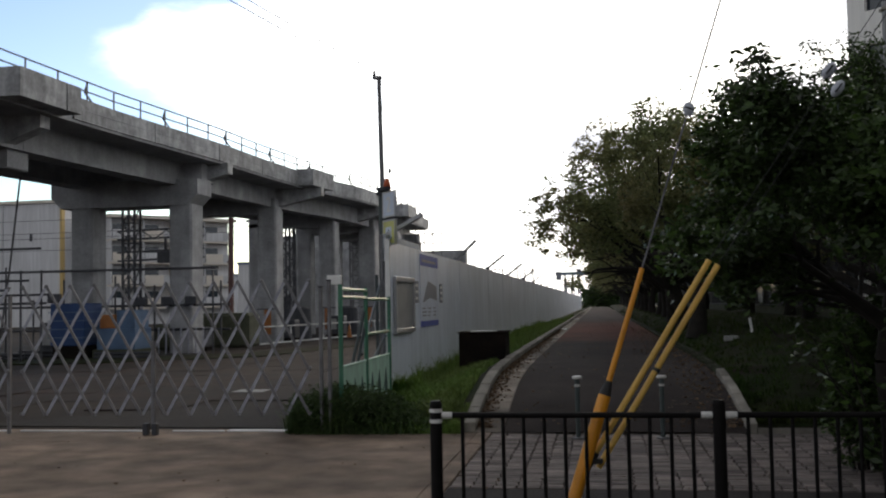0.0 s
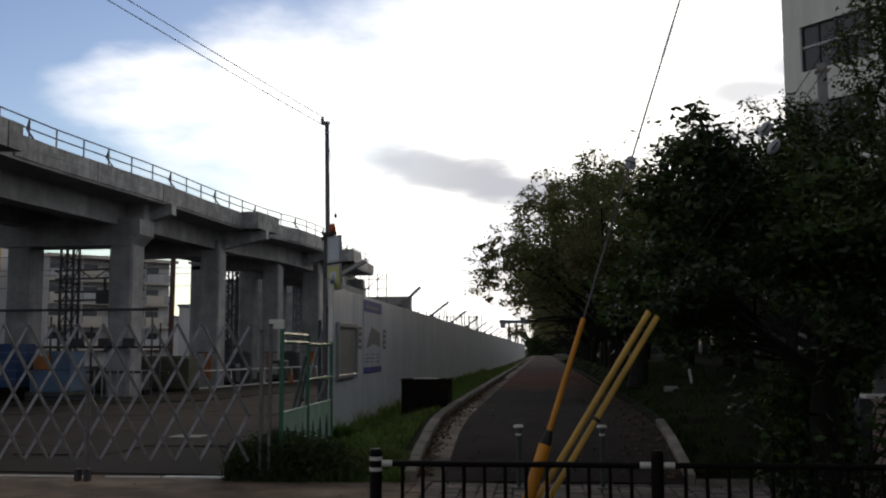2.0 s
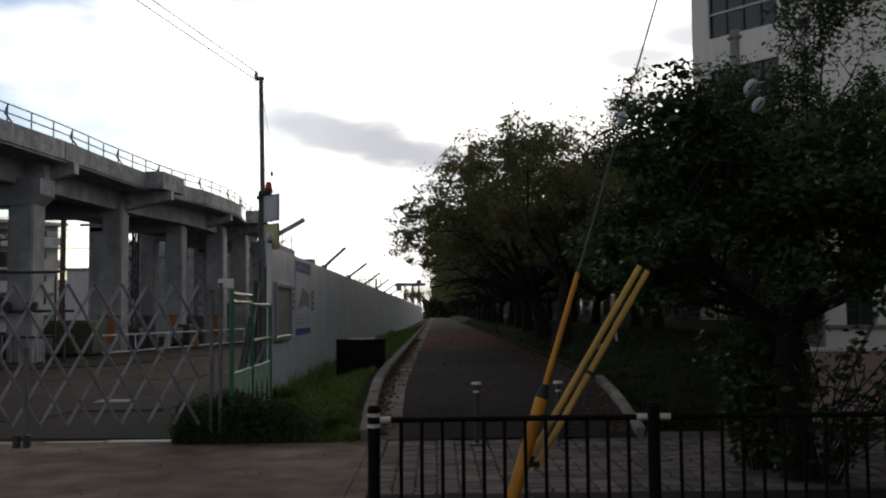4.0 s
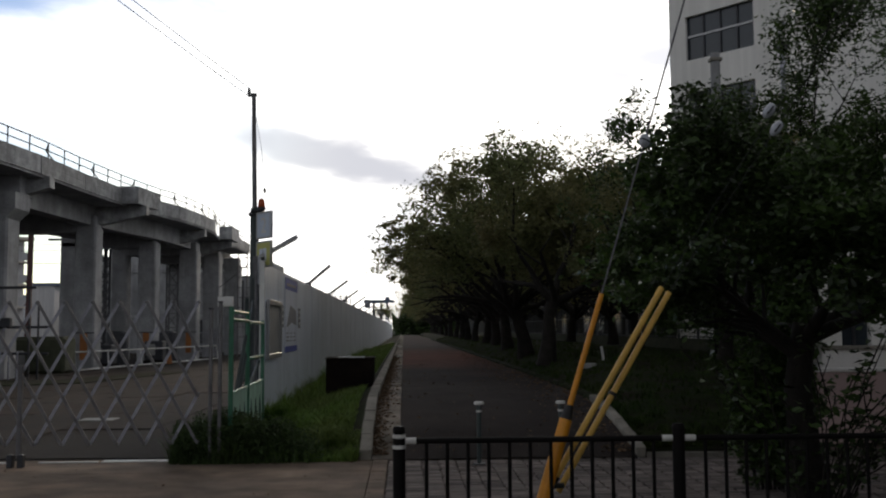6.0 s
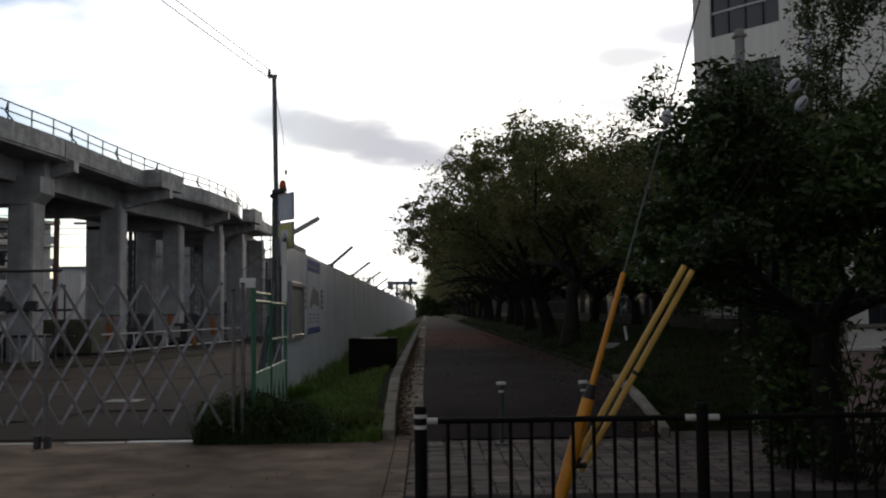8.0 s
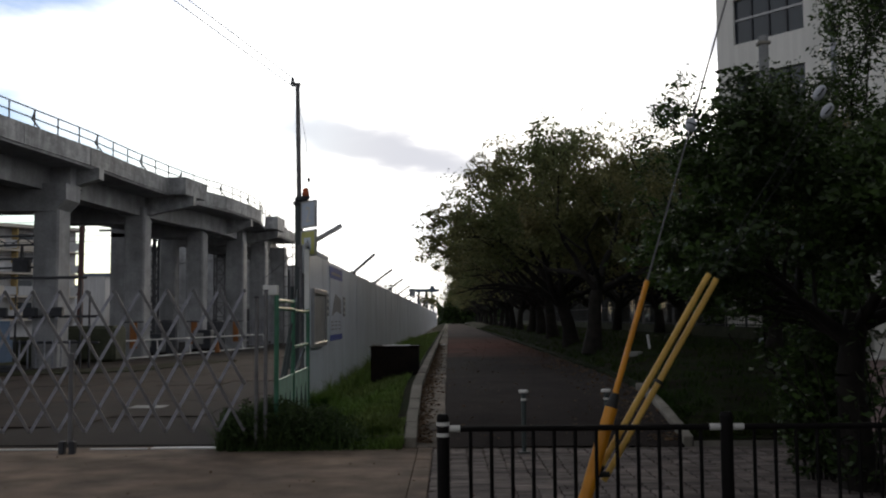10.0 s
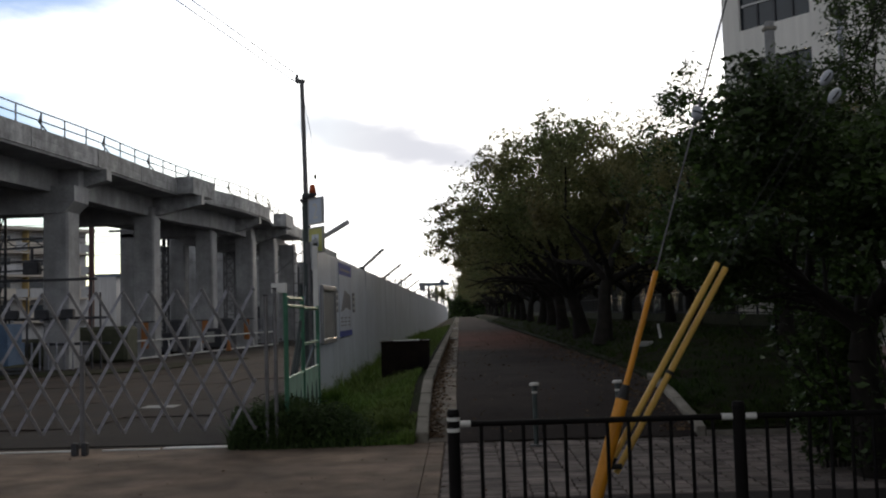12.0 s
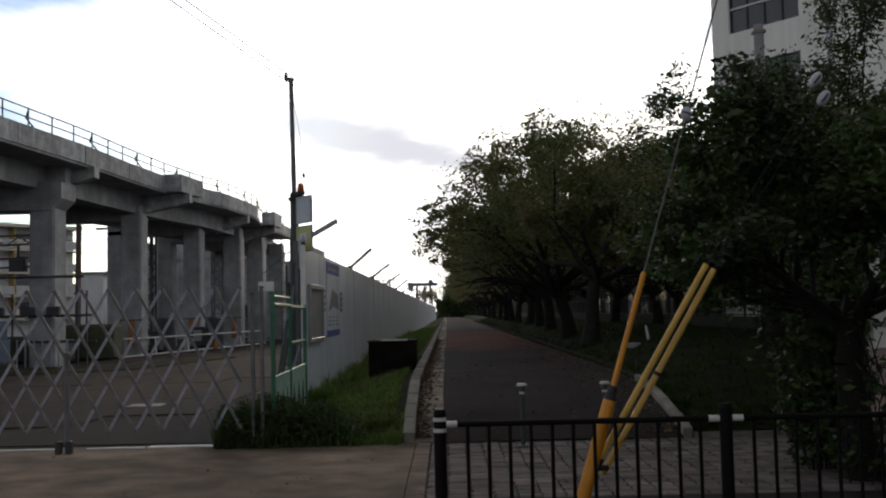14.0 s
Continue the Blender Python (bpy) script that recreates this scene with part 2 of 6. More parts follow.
M = dict(
    earth=mat("earth", (0.10, 0.085, 0.06), 0.95, 0.3, 0.6, 0.4, 20, stain=0.3),
    site=mat("site_ground", (0.032, 0.025, 0.021), 0.95, 0.3, 0.8, 0.4, 30, tint=(0.024, 0.020, 0.018), stain=0.45, spec=0.12),
    apron=mat("concrete_paving", (0.30, 0.225, 0.172), 0.9, 0.34, 2.2, 0.8, 75, tint=(0.235, 0.182, 0.143), stain=0.35, spec=0.2),
    concrete=mat("concrete", (0.36, 0.363, 0.372), 0.85, 0.2, 1.7, 0.35, 13, stain=0.26, streak=0.08),
    concrete_old=mat("parapet_concrete", (0.44, 0.443, 0.45), 0.88, 0.26, 3.4, 0.5, 11, stain=0.3, streak=0.2),
    kerb=mat("kerb_concrete", (0.27, 0.25, 0.215), 0.9, 0.2, 4, 0.4, 60, stain=0.35, rnd=0.15),
    gutter=mat("gutter_concrete", (0.30, 0.255, 0.21), 0.9, 0.3, 3, 0.4, 50, stain=0.6, rnd=0.12),
    asphalt=mat("asphalt", (0.027, 0.0225, 0.021), 0.9, 0.2, 1.5, 0.5, 140, stain=0.25, spec=0.2),
    redtop=mat("red_surfacing", (0.17, 0.058, 0.042), 0.85, 0.22, 1.2, 0.5, 140, tint=(0.11, 0.062, 0.052), stain=0.25),
    brick=mat("paving_block", (0.185, 0.155, 0.142), 0.9, 0.2, 5, 0.4, 90, rnd=0.45, rndi=0.0, stain=0.25),
    brick_mass=mat("paving_block_far", (0.185, 0.155, 0.142), 0.9, 0.2, 5, 0.4, 90, rndi=0.45, stain=0.25),
    sand=mat("joint_sand", (0.035, 0.03, 0.025), 0.95, 0.2, 8, 0.2, 80),
    hoard=mat("white_panel", (0.74, 0.80, 0.89), 0.38, 0.08, 0.9, 0.05, 20, streak=0.06, rnd=0.02, spec=0.5),
    ribbed=mat("clear_ribbed_sheet", (0.6, 0.63, 0.66), 0.4, 0.05, 1, 0.0, 20, trans=0.4),
    steel=mat("galvanised_steel", (0.33, 0.335, 0.38), 0.5, 0.22, 8, 0.1, 90, metal=0.3),
    dull_steel=mat("weathered_steel", (0.165, 0.163, 0.17), 0.65, 0.25, 6, 0.15, 70, metal=0.4),
    pole=mat("dark_green_grey_paint", (0.045, 0.06, 0.06), 0.5, 0.2, 5, 0.1, 60),
    green=mat("green_paint", (0.07, 0.22, 0.14), 0.45, 0.2, 6, 0.1, 60, stain=0.2),
    mint=mat("pale_green_paint", (0.48, 0.72, 0.60), 0.5, 0.12, 4, 0.1, 60, streak=0.2),
    cutout=mat("dark_green_print", (0.04, 0.09, 0.08), 0.7, 0.1, 5, 0.0, 60),
    black=mat("dark_brown_paint", (0.007, 0.006, 0.006), 0.6, 0.2, 9, 0.1, 80, spec=0.12),
    white=mat("white_paint", (0.74, 0.74, 0.72), 0.5, 0.08, 5, 0.05, 60, stain=0.15),
    reflect=mat("white_band", (0.68, 0.67, 0.64), 0.4, 0.08, 10, 0.0, 60),
    yellow=mat("amber_plastic", (0.80, 0.33, 0.025), 0.4, 0.1, 5, 0.05, 60, stain=0.15),
    yellow_pale=mat("pale_yellow_plastic", (0.74, 0.46, 0.10), 0.45, 0.14, 4, 0.08, 60, stain=0.2),
    rubber=mat("black_tape", (0.02, 0.02, 0.02), 0.6, 0.2, 9, 0.1, 80),
    rust=mat("dark_rusted_steel", (0.009, 0.007, 0.0065), 0.85, 0.35, 4, 0.3, 40, tint=(0.014, 0.010, 0.008), spec=0.1),
    porcelain=mat("glazed_porcelain", (0.42, 0.45, 0.50), 0.2, 0.06, 6, 0.0, 60),
    cable=mat("cable", (0.05, 0.05, 0.055), 0.6, 0.1, 6, 0.0, 60),
    blue=mat("blue_plastic", (0.015, 0.05, 0.16), 0.5, 0.15, 3, 0.1, 40),
    blue_light=mat("light_blue_sheet", (0.075, 0.13, 0.22), 0.6, 0.15, 3, 0.1, 40),
    orange=mat("orange_marking", (0.34, 0.13, 0.035), 0.6, 0.15, 3, 0.1, 40),
    olive=mat("olive_tarpaulin", (0.06, 0.065, 0.04), 0.85, 0.3, 3, 0.4, 20),
    darkmetal=mat("dark_metal", (0.04, 0.042, 0.05), 0.55, 0.2, 4, 0.1, 50),
    redpole=mat("red_brown_steel", (0.075, 0.033, 0.03), 0.6, 0.2, 4, 0.1, 50),
    signblue=mat("pale_blue_sign", (0.52, 0.59, 0.70), 0.4, 0.08, 4, 0.0, 50),
    board=mat("grey_notice_board", (0.30, 0.30, 0.29), 0.6, 0.1, 4, 0.0, 50),
    paper=mat("printed_paper", (0.60, 0.65, 0.74), 0.6, 0.08, 3, 0.0, 50),
    paperblue=mat("blue_print", (0.04, 0.075, 0.36), 0.6, 0.1, 3, 0.0, 50),
    grey_print=mat("grey_print", (0.22, 0.23, 0.26), 0.6, 0.1, 3, 0.0, 50),
    signyellow=mat("yellow_sign", (0.55, 0.55, 0.18), 0.5, 0.1, 6, 0.0, 50),
    lampred=mat("amber_lens", (0.42, 0.08, 0.02), 0.3, 0.1, 6, 0.0, 50),
    flat_wall=mat("cream_wall", (0.56, 0.56, 0.57), 0.85, 0.06, 0.3, 0.0, 20, streak=0.12),
    flat_yellow=mat("ochre_wall", (0.50, 0.36, 0.15), 0.85, 0.08, 0.3, 0.0, 20),
    flat_balcony=mat("balcony_panel", (0.60, 0.55, 0.48), 0.8, 0.06, 0.5, 0.0, 20),
    glass=mat("dark_window_glass", (0.03, 0.04, 0.05), 0.12, 0.1, 2, 0.0, 20, spec=0.6),
    school=mat("white_render", (0.80, 0.785, 0.75), 0.85, 0.06, 0.5, 0.1, 30, streak=0.05),
    frame=mat("aluminium_frame", (0.42, 0.42, 0.43), 0.45, 0.08, 5, 0.0, 50, metal=0.4),
    pink=mat("pale_pink_render", (0.48, 0.36, 0.34), 0.85, 0.1, 1.2, 0.2, 50, stain=0.12),
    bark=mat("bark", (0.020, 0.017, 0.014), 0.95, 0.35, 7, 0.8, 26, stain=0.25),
    leaf_near=mat("broad_leaf", (0.046, 0.082, 0.018), 0.42, 0.15, 1.5, 0.0, 30, spec=0.38, tint=(0.026, 0.044, 0.013), rndi=0.65, trans=0.3),
    leaf_cherry=mat("cherry_leaf", (0.15, 0.175, 0.07), 0.55, 0.15, 0.5, 0.0, 30, tint=(0.19, 0.165, 0.072), rndi=0.4, trans=0.5),
    grass=mat("grass", (0.13, 0.22, 0.045), 0.7, 0.2, 1.3, 0.0, 30, tint=(0.14, 0.19, 0.05), rndi=0.4, trans=0.3),
    weed=mat("weed_leaf", (0.055, 0.095, 0.028), 0.6, 0.2, 1.5, 0.0, 30, tint=(0.04, 0.06, 0.02), rndi=0.5, trans=0.25),
    # grass copy and turf darkened: the shade under the trees is in their colour
    shade_grass=mat("tree_shade_grass", (0.026, 0.05, 0.010), 0.85, 0.25, 1.2, 0.0, 30, tint=(0.034, 0.044, 0.010), rndi=0.4, trans=0.1, spec=0.1),
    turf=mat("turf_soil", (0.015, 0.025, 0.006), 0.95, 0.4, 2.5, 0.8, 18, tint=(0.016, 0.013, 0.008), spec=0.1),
    litter=mat("fallen_leaf", (0.13, 0.085, 0.05), 0.8, 0.2, 5, 0.0, 30, rndi=0.5),
    plate=mat("rusty_road_plate", (0.033, 0.0195, 0.016), 0.85, 0.3, 1.3, 0.3, 30, tint=(0.021, 0.016, 0.0145), stain=0.5, rnd=0.3, spec=0.15),
    # the haze of distance is put into these two blue-grey colours
    far=mat("far_haze_blue", (0.16, 0.20, 0.27), 0.8, 0.1, 0.1, 0.0, 5),
    hill=mat("far_haze_grey", (0.26, 0.28, 0.32), 0.9, 0.1, 0.1, 0.0, 5),
)

def lane_material():
    """Asphalt that changes to a worn red coat along the lane, with an uneven border."""
    mt = mat("lane_asphalt", (0.037, 0.029, 0.027), 0.9, 0.3, 1.5, 0.5, 140, stain=0.25, spec=0.12)
    nt = mt.node_tree
    N, L = nt.nodes.new, nt.links.new
    sc = [n for n in nt.nodes if n.bl_idname == "ShaderNodeVectorMath"][0]
    src = sc.inputs[0].links[0].from_socket
    geo = N("ShaderNodeNewGeometry"); sep = N("ShaderNodeSeparateXYZ"); L(geo.outputs["Position"], sep.inputs[0])
    nz = N("ShaderNodeTexNoise"); nz.inputs["Scale"].default_value, nz.inputs["Detail"].default_value = 0.35, 6; L(geo.outputs["Position"], nz.inputs["Vector"])
    def math_(op, a, b):
        n = N("ShaderNodeMath"); n.operation = op
        for k, v in enumerate((a, b)):
            if isinstance(v, (int, float)): n.inputs[k].default_value = v
            else: L(v, n.inputs[k])
        return n.outputs[0]
    y = math_("ADD", sep.outputs[1], math_("MULTIPLY", math_("SUBTRACT", nz.outputs[0], 0.5), 16))
    def step(a, b):
        r = N("ShaderNodeMapRange"); r.interpolation_type = "SMOOTHSTEP"; L(y, r.inputs["Value"])
        r.inputs["From Min"].default_value, r.inputs["From Max"].default_value = a, b
        return r.outputs[0]
    f = math_("MULTIPLY", step(22, 36), math_("SUBTRACT", 1.0, step(40, 62)))
    mx = N("ShaderNodeMix"); mx.data_type = "RGBA"; L(f, mx.inputs["Factor"]); L(src, mx.inputs["A"]); mx.inputs["B"].default_value = (0.125, 0.045, 0.032, 1)
    pale = N("ShaderNodeMix"); pale.data_type = "RGBA"; L(step(44, 70), pale.inputs["Factor"]); L(mx.outputs["Result"], pale.inputs["A"]); pale.inputs["B"].default_value = (0.088, 0.066, 0.062, 1)
    L(pale.outputs["Result"], sc.inputs[0])
    return mt


M["lane"] = lane_material()

# ---------- mesh helpers ----------


def box(bm, x0, y0, z0, x1, y1, z1, bevel=0.0, m=None):
    g = bmesh.ops.create_cube(bm, size=1, matrix=Matrix.LocRotScale(((x0 + x1) / 2, (y0 + y1) / 2, (z0 + z1) / 2), None, (abs(x1 - x0), abs(y1 - y0), abs(z1 - z0))))
    vs = g["verts"]
    if bevel:
        es = list({e for v in vs for e in v.link_edges})
        r = bmesh.ops.bevel(bm, geom=es, offset=bevel, segments=1, affect="EDGES")
        vs = [v for v in r["verts"]]
    if m is not None:
        vs = list({w for v in vs for f in v.link_faces for w in f.verts}) if bevel else vs
        bmesh.ops.transform(bm, matrix=m, verts=vs)
    return bm


def rod(bm, a, b, r0, r1=None, n=8, cap=True):
    """A tapered round bar from a to b."""
    a, b = Vector(a), Vector(b)
    r1 = r0 if r1 is None else r1
    d = b - a
    m = Matrix.Translation((a + b) / 2) @ d.to_track_quat("Z", "Y").to_matrix().to_4x4()
    bmesh.ops.create_cone(bm, cap_ends=cap, segments=n, radius1=r0, radius2=r1, depth=d.length, matrix=m)
    return bm


def bar(bm, a, b, w, t, up=(0, 1, 0)):
    """A flat bar from a to b, w wide, t thick along up."""
    a, b, up = Vector(a), Vector(b), Vector(up).normalized()
    d = (b - a)
    s = d.normalized().cross(up).normalized()
    rot = Matrix((s, up, d.normalized())).transposed().to_4x4()
    bmesh.ops.create_cube(bm, size=1, matrix=Matrix.Translation((a + b) / 2) @ rot @ Matrix.Diagonal((w, t, d.length, 1)))
    return bm


def prism(bm, poly, axis, lo, hi):
    """A closed outline (pairs) drawn out along an axis from lo to hi."""
    def p(u, v, w):
        return {"x": (w, u, v), "y": (u, w, v), "z": (u, v, w)}[axis]
    a = [bm.verts.new(p(u, v, lo)) for u, v in poly]
    b = [bm.verts.new(p(u, v, hi)) for u, v in poly]
    k = len(poly)
    fs = [bm.faces.new(a), bm.faces.new(b[::-1])]
    for i in range(k):
        fs.append(bm.faces.new((a[i], b[i], b[(i + 1) % k], a[(i + 1) % k])))
    bmesh.ops.recalc_face_normals(bm, faces=fs)
    return bm


def mesh_of(name, bm, material, smooth=False):
    me = bpy.data.meshes.new(name)
    bm.to_mesh(me)
    bm.free()
    me.materials.append(material)
    if smooth:
        for p in me.polygons:
            p.use_smooth = True
    return me


def part(name, bm, material, parent, label="", smooth=False):
    ob = new(name, mesh_of(name, bm, material, smooth))
    if parent is not None:
        ob.parent = parent
    if label:
        tagged(ob, label)
    return ob


def thing(name, label, category, group="", kind="", at=(0, 0, 0)):
    ob = new(name)
    ob.empty_display_size = 0.1
    ob.location = at
    return tagged(ob, label, category, group, kind)


def solid(name, bm, material, label, category, group="", kind="", smooth=False):
    return tagged(part(name, bm, material, None, smooth=smooth), label, category, group, kind)


def B():
    return bmesh.new()


def raw(name, verts, faces, material, parent=None, label="", category="", kind=""):
    me = bpy.data.meshes.new(name)
    me.from_pydata(verts, [], faces)
    me.materials.append(material)
    ob = new(name, me)
    if parent is not None:
        ob.parent = parent
    return tagged(ob, label, category, "", kind)


def wire(name, pts, r, material, parent=None, label="", category=""):
    bm = B()
    for a, b in zip(pts, pts[1:]):
        rod(bm, a, b, r, n=5, cap=False)
    ob = part(name, bm, material, parent)
    return tagged(ob, label, category)


# ---------- ground, lane, kerbs ----------
solid("ground", box(B(), -1500, -1500, -0.6, 1500, 3000, -0.10), M["earth"], "dark bare earth ground to the horizon", "ground", kind="structure")
solid("site_yard", box(B(), -60, 12.32, -0.2, -3.08, 140, -0.004), M["site"], "brown damp construction yard behind the gate", "yard", kind="structure")
solid("apron", box(B(), -30, 11.14, -0.2, -1.21, 12.30, 0.0), M["apron"], "worn tan concrete apron before the gate", "pavement", kind="structure")
solid("driveway", box(B(), -30, 5.6, -0.2, -1.21, 11.12, 0.002), M["apron"], "worn tan concrete driveway slab", "pavement", kind="structure")
solid("street", box(B(), -40, -14, -0.4, 40, 5.6, -0.13), M["asphalt"], "dark asphalt street along the pavement", "road", kind="structure")
solid("fence_strip", box(B(), -1.02, 5.6, -0.2, 14, 8.43, -0.006), M["asphalt"], "dark asphalt strip along the guard fence", "pavement", kind="structure")
solid("paving_bed", box(B(), -1.02, 8.44, -0.2, 14, 12.0, -0.035), M["sand"], "sandy bed of the block paving", "pavement", kind="structure")


LANE_L, LANE_R = -0.87, 2.0   # edges of the asphalt


def lane_z(y):
    """The lane climbs a short ramp behind the block paving and then runs level."""
    ys = [11.5, 11.9, 12.3, 13.0, 14.0, 14.9, 16.3, 19.0, 300]
    zs = [0.0, 0.0, 0.09, 0.24, 0.38, 0.46, 0.51, 0.525, 0.53]
    return float(np.interp(y, ys, zs))


def run(y0, y1, n, power, section):
    """A sheet drawn along y: section(y) gives the (x, z) pairs across it."""
    verts, faces = [], []
    for i in range(n + 1):
        y = y0 + (y1 - y0) * (i / n) ** power
        row = section(y)
        verts += [(x, y, z) for x, z in row]
    k = len(row)
    for i in range(n):
        for j in range(k - 1):
            a = k * i + j
            faces.append((a, a + 1, a + k + 1, a + k))
    return verts, faces


def lane_section(y):
    z = lane_z(y) - 0.004
    return [(LANE_L, z - 0.2), (LANE_L, z), (0.0, z + 0.012), (1.1, z + 0.012), (LANE_R, z), (LANE_R, z - 0.2)]


def verge_z(x, y):
    """Height of the grass verge, falling from the kerb to the foot of the hoarding."""
    foot = float(np.interp(y, [12, 15, 21, 37], [0.0, 0.03, 0.08, 0.25]))
    edge = lane_z(y) + 0.05
    t = min(1.0, max(0.0, (x + 3.0) / 1.6))
    return foot + (edge - foot) * t ** 0.8 + 0.03 * noise.noise(Vector((x * 1.4, y * 0.9, 2.0)))


def verge_section(y):
    return [(-1.38, lane_z(y) - 0.2)] + [(x, verge_z(x, y)) for x in (-1.38, -1.7, -2.0, -2.3, -2.65, -3.0)] + [(-3.0, -0.2)]


def bank(x, y):
    """Height of the earth bank to the right of the lane."""
    d = x - LANE_R - 0.12
    full = float(np.interp(y, [12, 14, 17, 20], [0.02, 0.10, 0.28, 0.34]))
    return lane_z(y) + 0.05 + full * float(np.interp(d, [0, 0.25, 0.7, 1.5, 4.0], [0, 0.35, 0.85, 1.0, 1.05]))


def bank_section(y):
    row = []
    for d in (0.12, 0.25, 0.4, 0.6, 0.8, 1.1, 1.5, 2.1, 3.0, 4.5):
        x = LANE_R + d
        row.append((x, bank(x, y) + (0.03 * noise.noise(Vector((x * 1.7, y * 1.3, 0))) if d > 0.2 else 0)))
    return row + [(45, bank(40, y))]


raw("road", *run(11.95, 260, 150, 2.6, lane_section), M["lane"], None, "dark grey asphalt foot and cycle lane", "road", "structure")
raw("verge_west", *run(12.31, 260, 150, 2.4, verge_section), M["turf"], None, "narrow grassy verge below the hoarding", "verge", "structure")
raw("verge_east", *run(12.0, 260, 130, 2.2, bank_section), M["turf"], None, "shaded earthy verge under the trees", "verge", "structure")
solid("verge_end", box(B(), LANE_R + 0.12, 11.96, -0.2, 45, 12.0, 0.06), M["kerb"], "low concrete edge of the verge behind the paving", "kerb", kind="structure")



def lay(ob, x, y, lift=0.0, turn=0.0, length=0.6):
    """Sets a stone on the lane's slope."""
    ob.location = (x, y, lane_z(y) + lift)
    ob.rotation_euler = (math.atan2(lane_z(y + length) - lane_z(y), length), 0, turn)


kerb = thing("kerb_west", "weathered concrete kerb along the grass verge", "kerb", kind="structure")
me = mesh_of("kerb_stone", box(B(), -0.075, 0, -0.2, 0.075, 0.592, 0.10, 0.012), M["kerb"])
for i in range(150):
    ob = new("kerb_stone", me); ob.parent = kerb
    lay(ob, -1.30 + random.uniform(-.006, .006), 12.02 + 0.6 * i, random.uniform(-.008, .008), random.uniform(-.012, .012))
part("kerb_run", box(B(), -1.375, 102.1, 0.3, -1.225, 260, 0.63), M["kerb"], kerb)
gut = thing("gutter", "cracked pale concrete gutter slabs with leaf litter", "gutter", kind="structure")
me = mesh_of("gutter_slab", box(B(), -0.172, 0, -0.12, 0.172, 0.592, 0.0, 0.008), M["gutter"])
for i in range(150):
    ob = new("gutter_slab", me); ob.parent = gut
    lay(ob, -1.048 + random.uniform(-.004, .004), 11.96 + 0.6 * i, random.uniform(-.008, .004), random.uniform(-.01, .01))
part("gutter_run", box(B(), -1.22, 102.1, 0.4, -0.875, 260, 0.53), M["gutter"], gut)
for y, w in ((38.0, 0.22), (60.5, 0.3)):
    part("drain_cover", box(B(), -1.06 - w / 2, y, 0.52, -1.06 + w / 2, y + 0.5, 0.555, 0.006), M["white"], gut, "pale drain cover in the gutter")
kerb = thing("kerb_east", "weathered concrete kerb edging the lane below the trees", "kerb", kind="structure")
me = mesh_of("kerb_stone", box(B(), -0.06, 0, -0.2, 0.06, 0.592, 0.09, 0.012), M["kerb"])
me_soil = mesh_of("kerb_stone", box(B(), -0.06, 0, -0.2, 0.06, 0.592, 0.06, 0.02), M["turf"])
for i in range(150):
    y = 12.02 + 0.6 * i
    ob = new("kerb_stone", me if y < 14.9 else me_soil); ob.parent = kerb
    lay(ob, LANE_R + 0.06, y, random.uniform(-.008, .008), random.uniform(-.008, .008))
# flush kerb strip between the driveway and the block paving
kerb = thing("kerb_flush", "pale flush concrete kerb beside the block paving", "kerb", kind="structure")
me = mesh_of("kerb_stone", box(B(), -0.088, 0, -0.15, 0.088, 0.594, 0.006, 0.008), M["apron"])
for i in range(11):
    ob = new("kerb_stone", me); ob.parent = kerb; ob.location = (-1.115, 5.62 + 0.6 * i, random.uniform(-.003, .003))
# plain unseen blocks added right and behind to hold off sky light
for x0, y0, x1, y1, h in ((10.5, -14, 26, 10.5, 6), (-2, -40, 30, -16, 9)):
    t = thing("street_building", "plain unseen block added to keep sky light off", "building", "plain street buildings")
    part("wall", box(B(), x0, y0, -0.2, x1, y1, h), M["earth"], t)
    part("roof", box(B(), x0 - 0.3, y0 - 0.3, h, x1 + 0.3, y1 + 0.3, h + 0.4), M["kerb"], t)

# ---------- viaduct ----------


def edge_x(y):
    """The outer edge of the deck."""
    ys = [-5, 22, 27.5, 34, 38, 42, 45.6, 48.2, 51.7, 54.4, 58.6, 62, 68.5, 80]
    xs = [-15.0, -14.3, -14.0, -13.25, -13.05, -12.7, -12.25, -11.6, -11.3, -11.2, -11.75, -11.65, -11.6, -11.6]
    return float(np.interp(y, ys, xs))


DECK_W = 6.4
via = thing("viaduct", "grey concrete railway viaduct under construction on square piers", "viaduct")


def deck_run(y0, y1, zt, zb, out, width, n=8):
    """A slab that follows the deck's edge; out: how far it stands beyond the edge."""
    verts, faces = [], []
    for i in range(n + 1):
        y = y0 + (y1 - y0) * i / n
        xa = edge_x(y) + out
        verts += [(xa, y, zt), (xa, y, zb), (xa - width, y, zb), (xa - width, y, zt)]
    for i in range(n):
        k = 4 * i
        for a, b in ((0, 1), (1, 2), (2, 3), (3, 0)):
            faces.append((k + a, k + 4 + a, k + 4 + b, k + b))
    faces += [(0, 1, 2, 3), tuple(4 * n + i for i in (3, 2, 1, 0))]
    return verts, faces


# deck slab, parapets in lengths with open joints, longitudinal girders
raw("deck_slab", *deck_run(8, 69, 7.12, 6.92, -0.06, DECK_W, 30), M["concrete"], via)
for a, b in ((8, 15.4), (15.45, 22.4), (25.3, 29.6), (29.64, 33.84), (33.9, 37.9), (37.94, 42.2), (44.7, 47.8), (47.84, 54.3), (59.6, 69)):
    raw("parapet", *deck_run(a, b, 7.65, 7.0, 0.0, 0.28, 6), M["concrete_old"], via, "board-marked weathered concrete parapet")
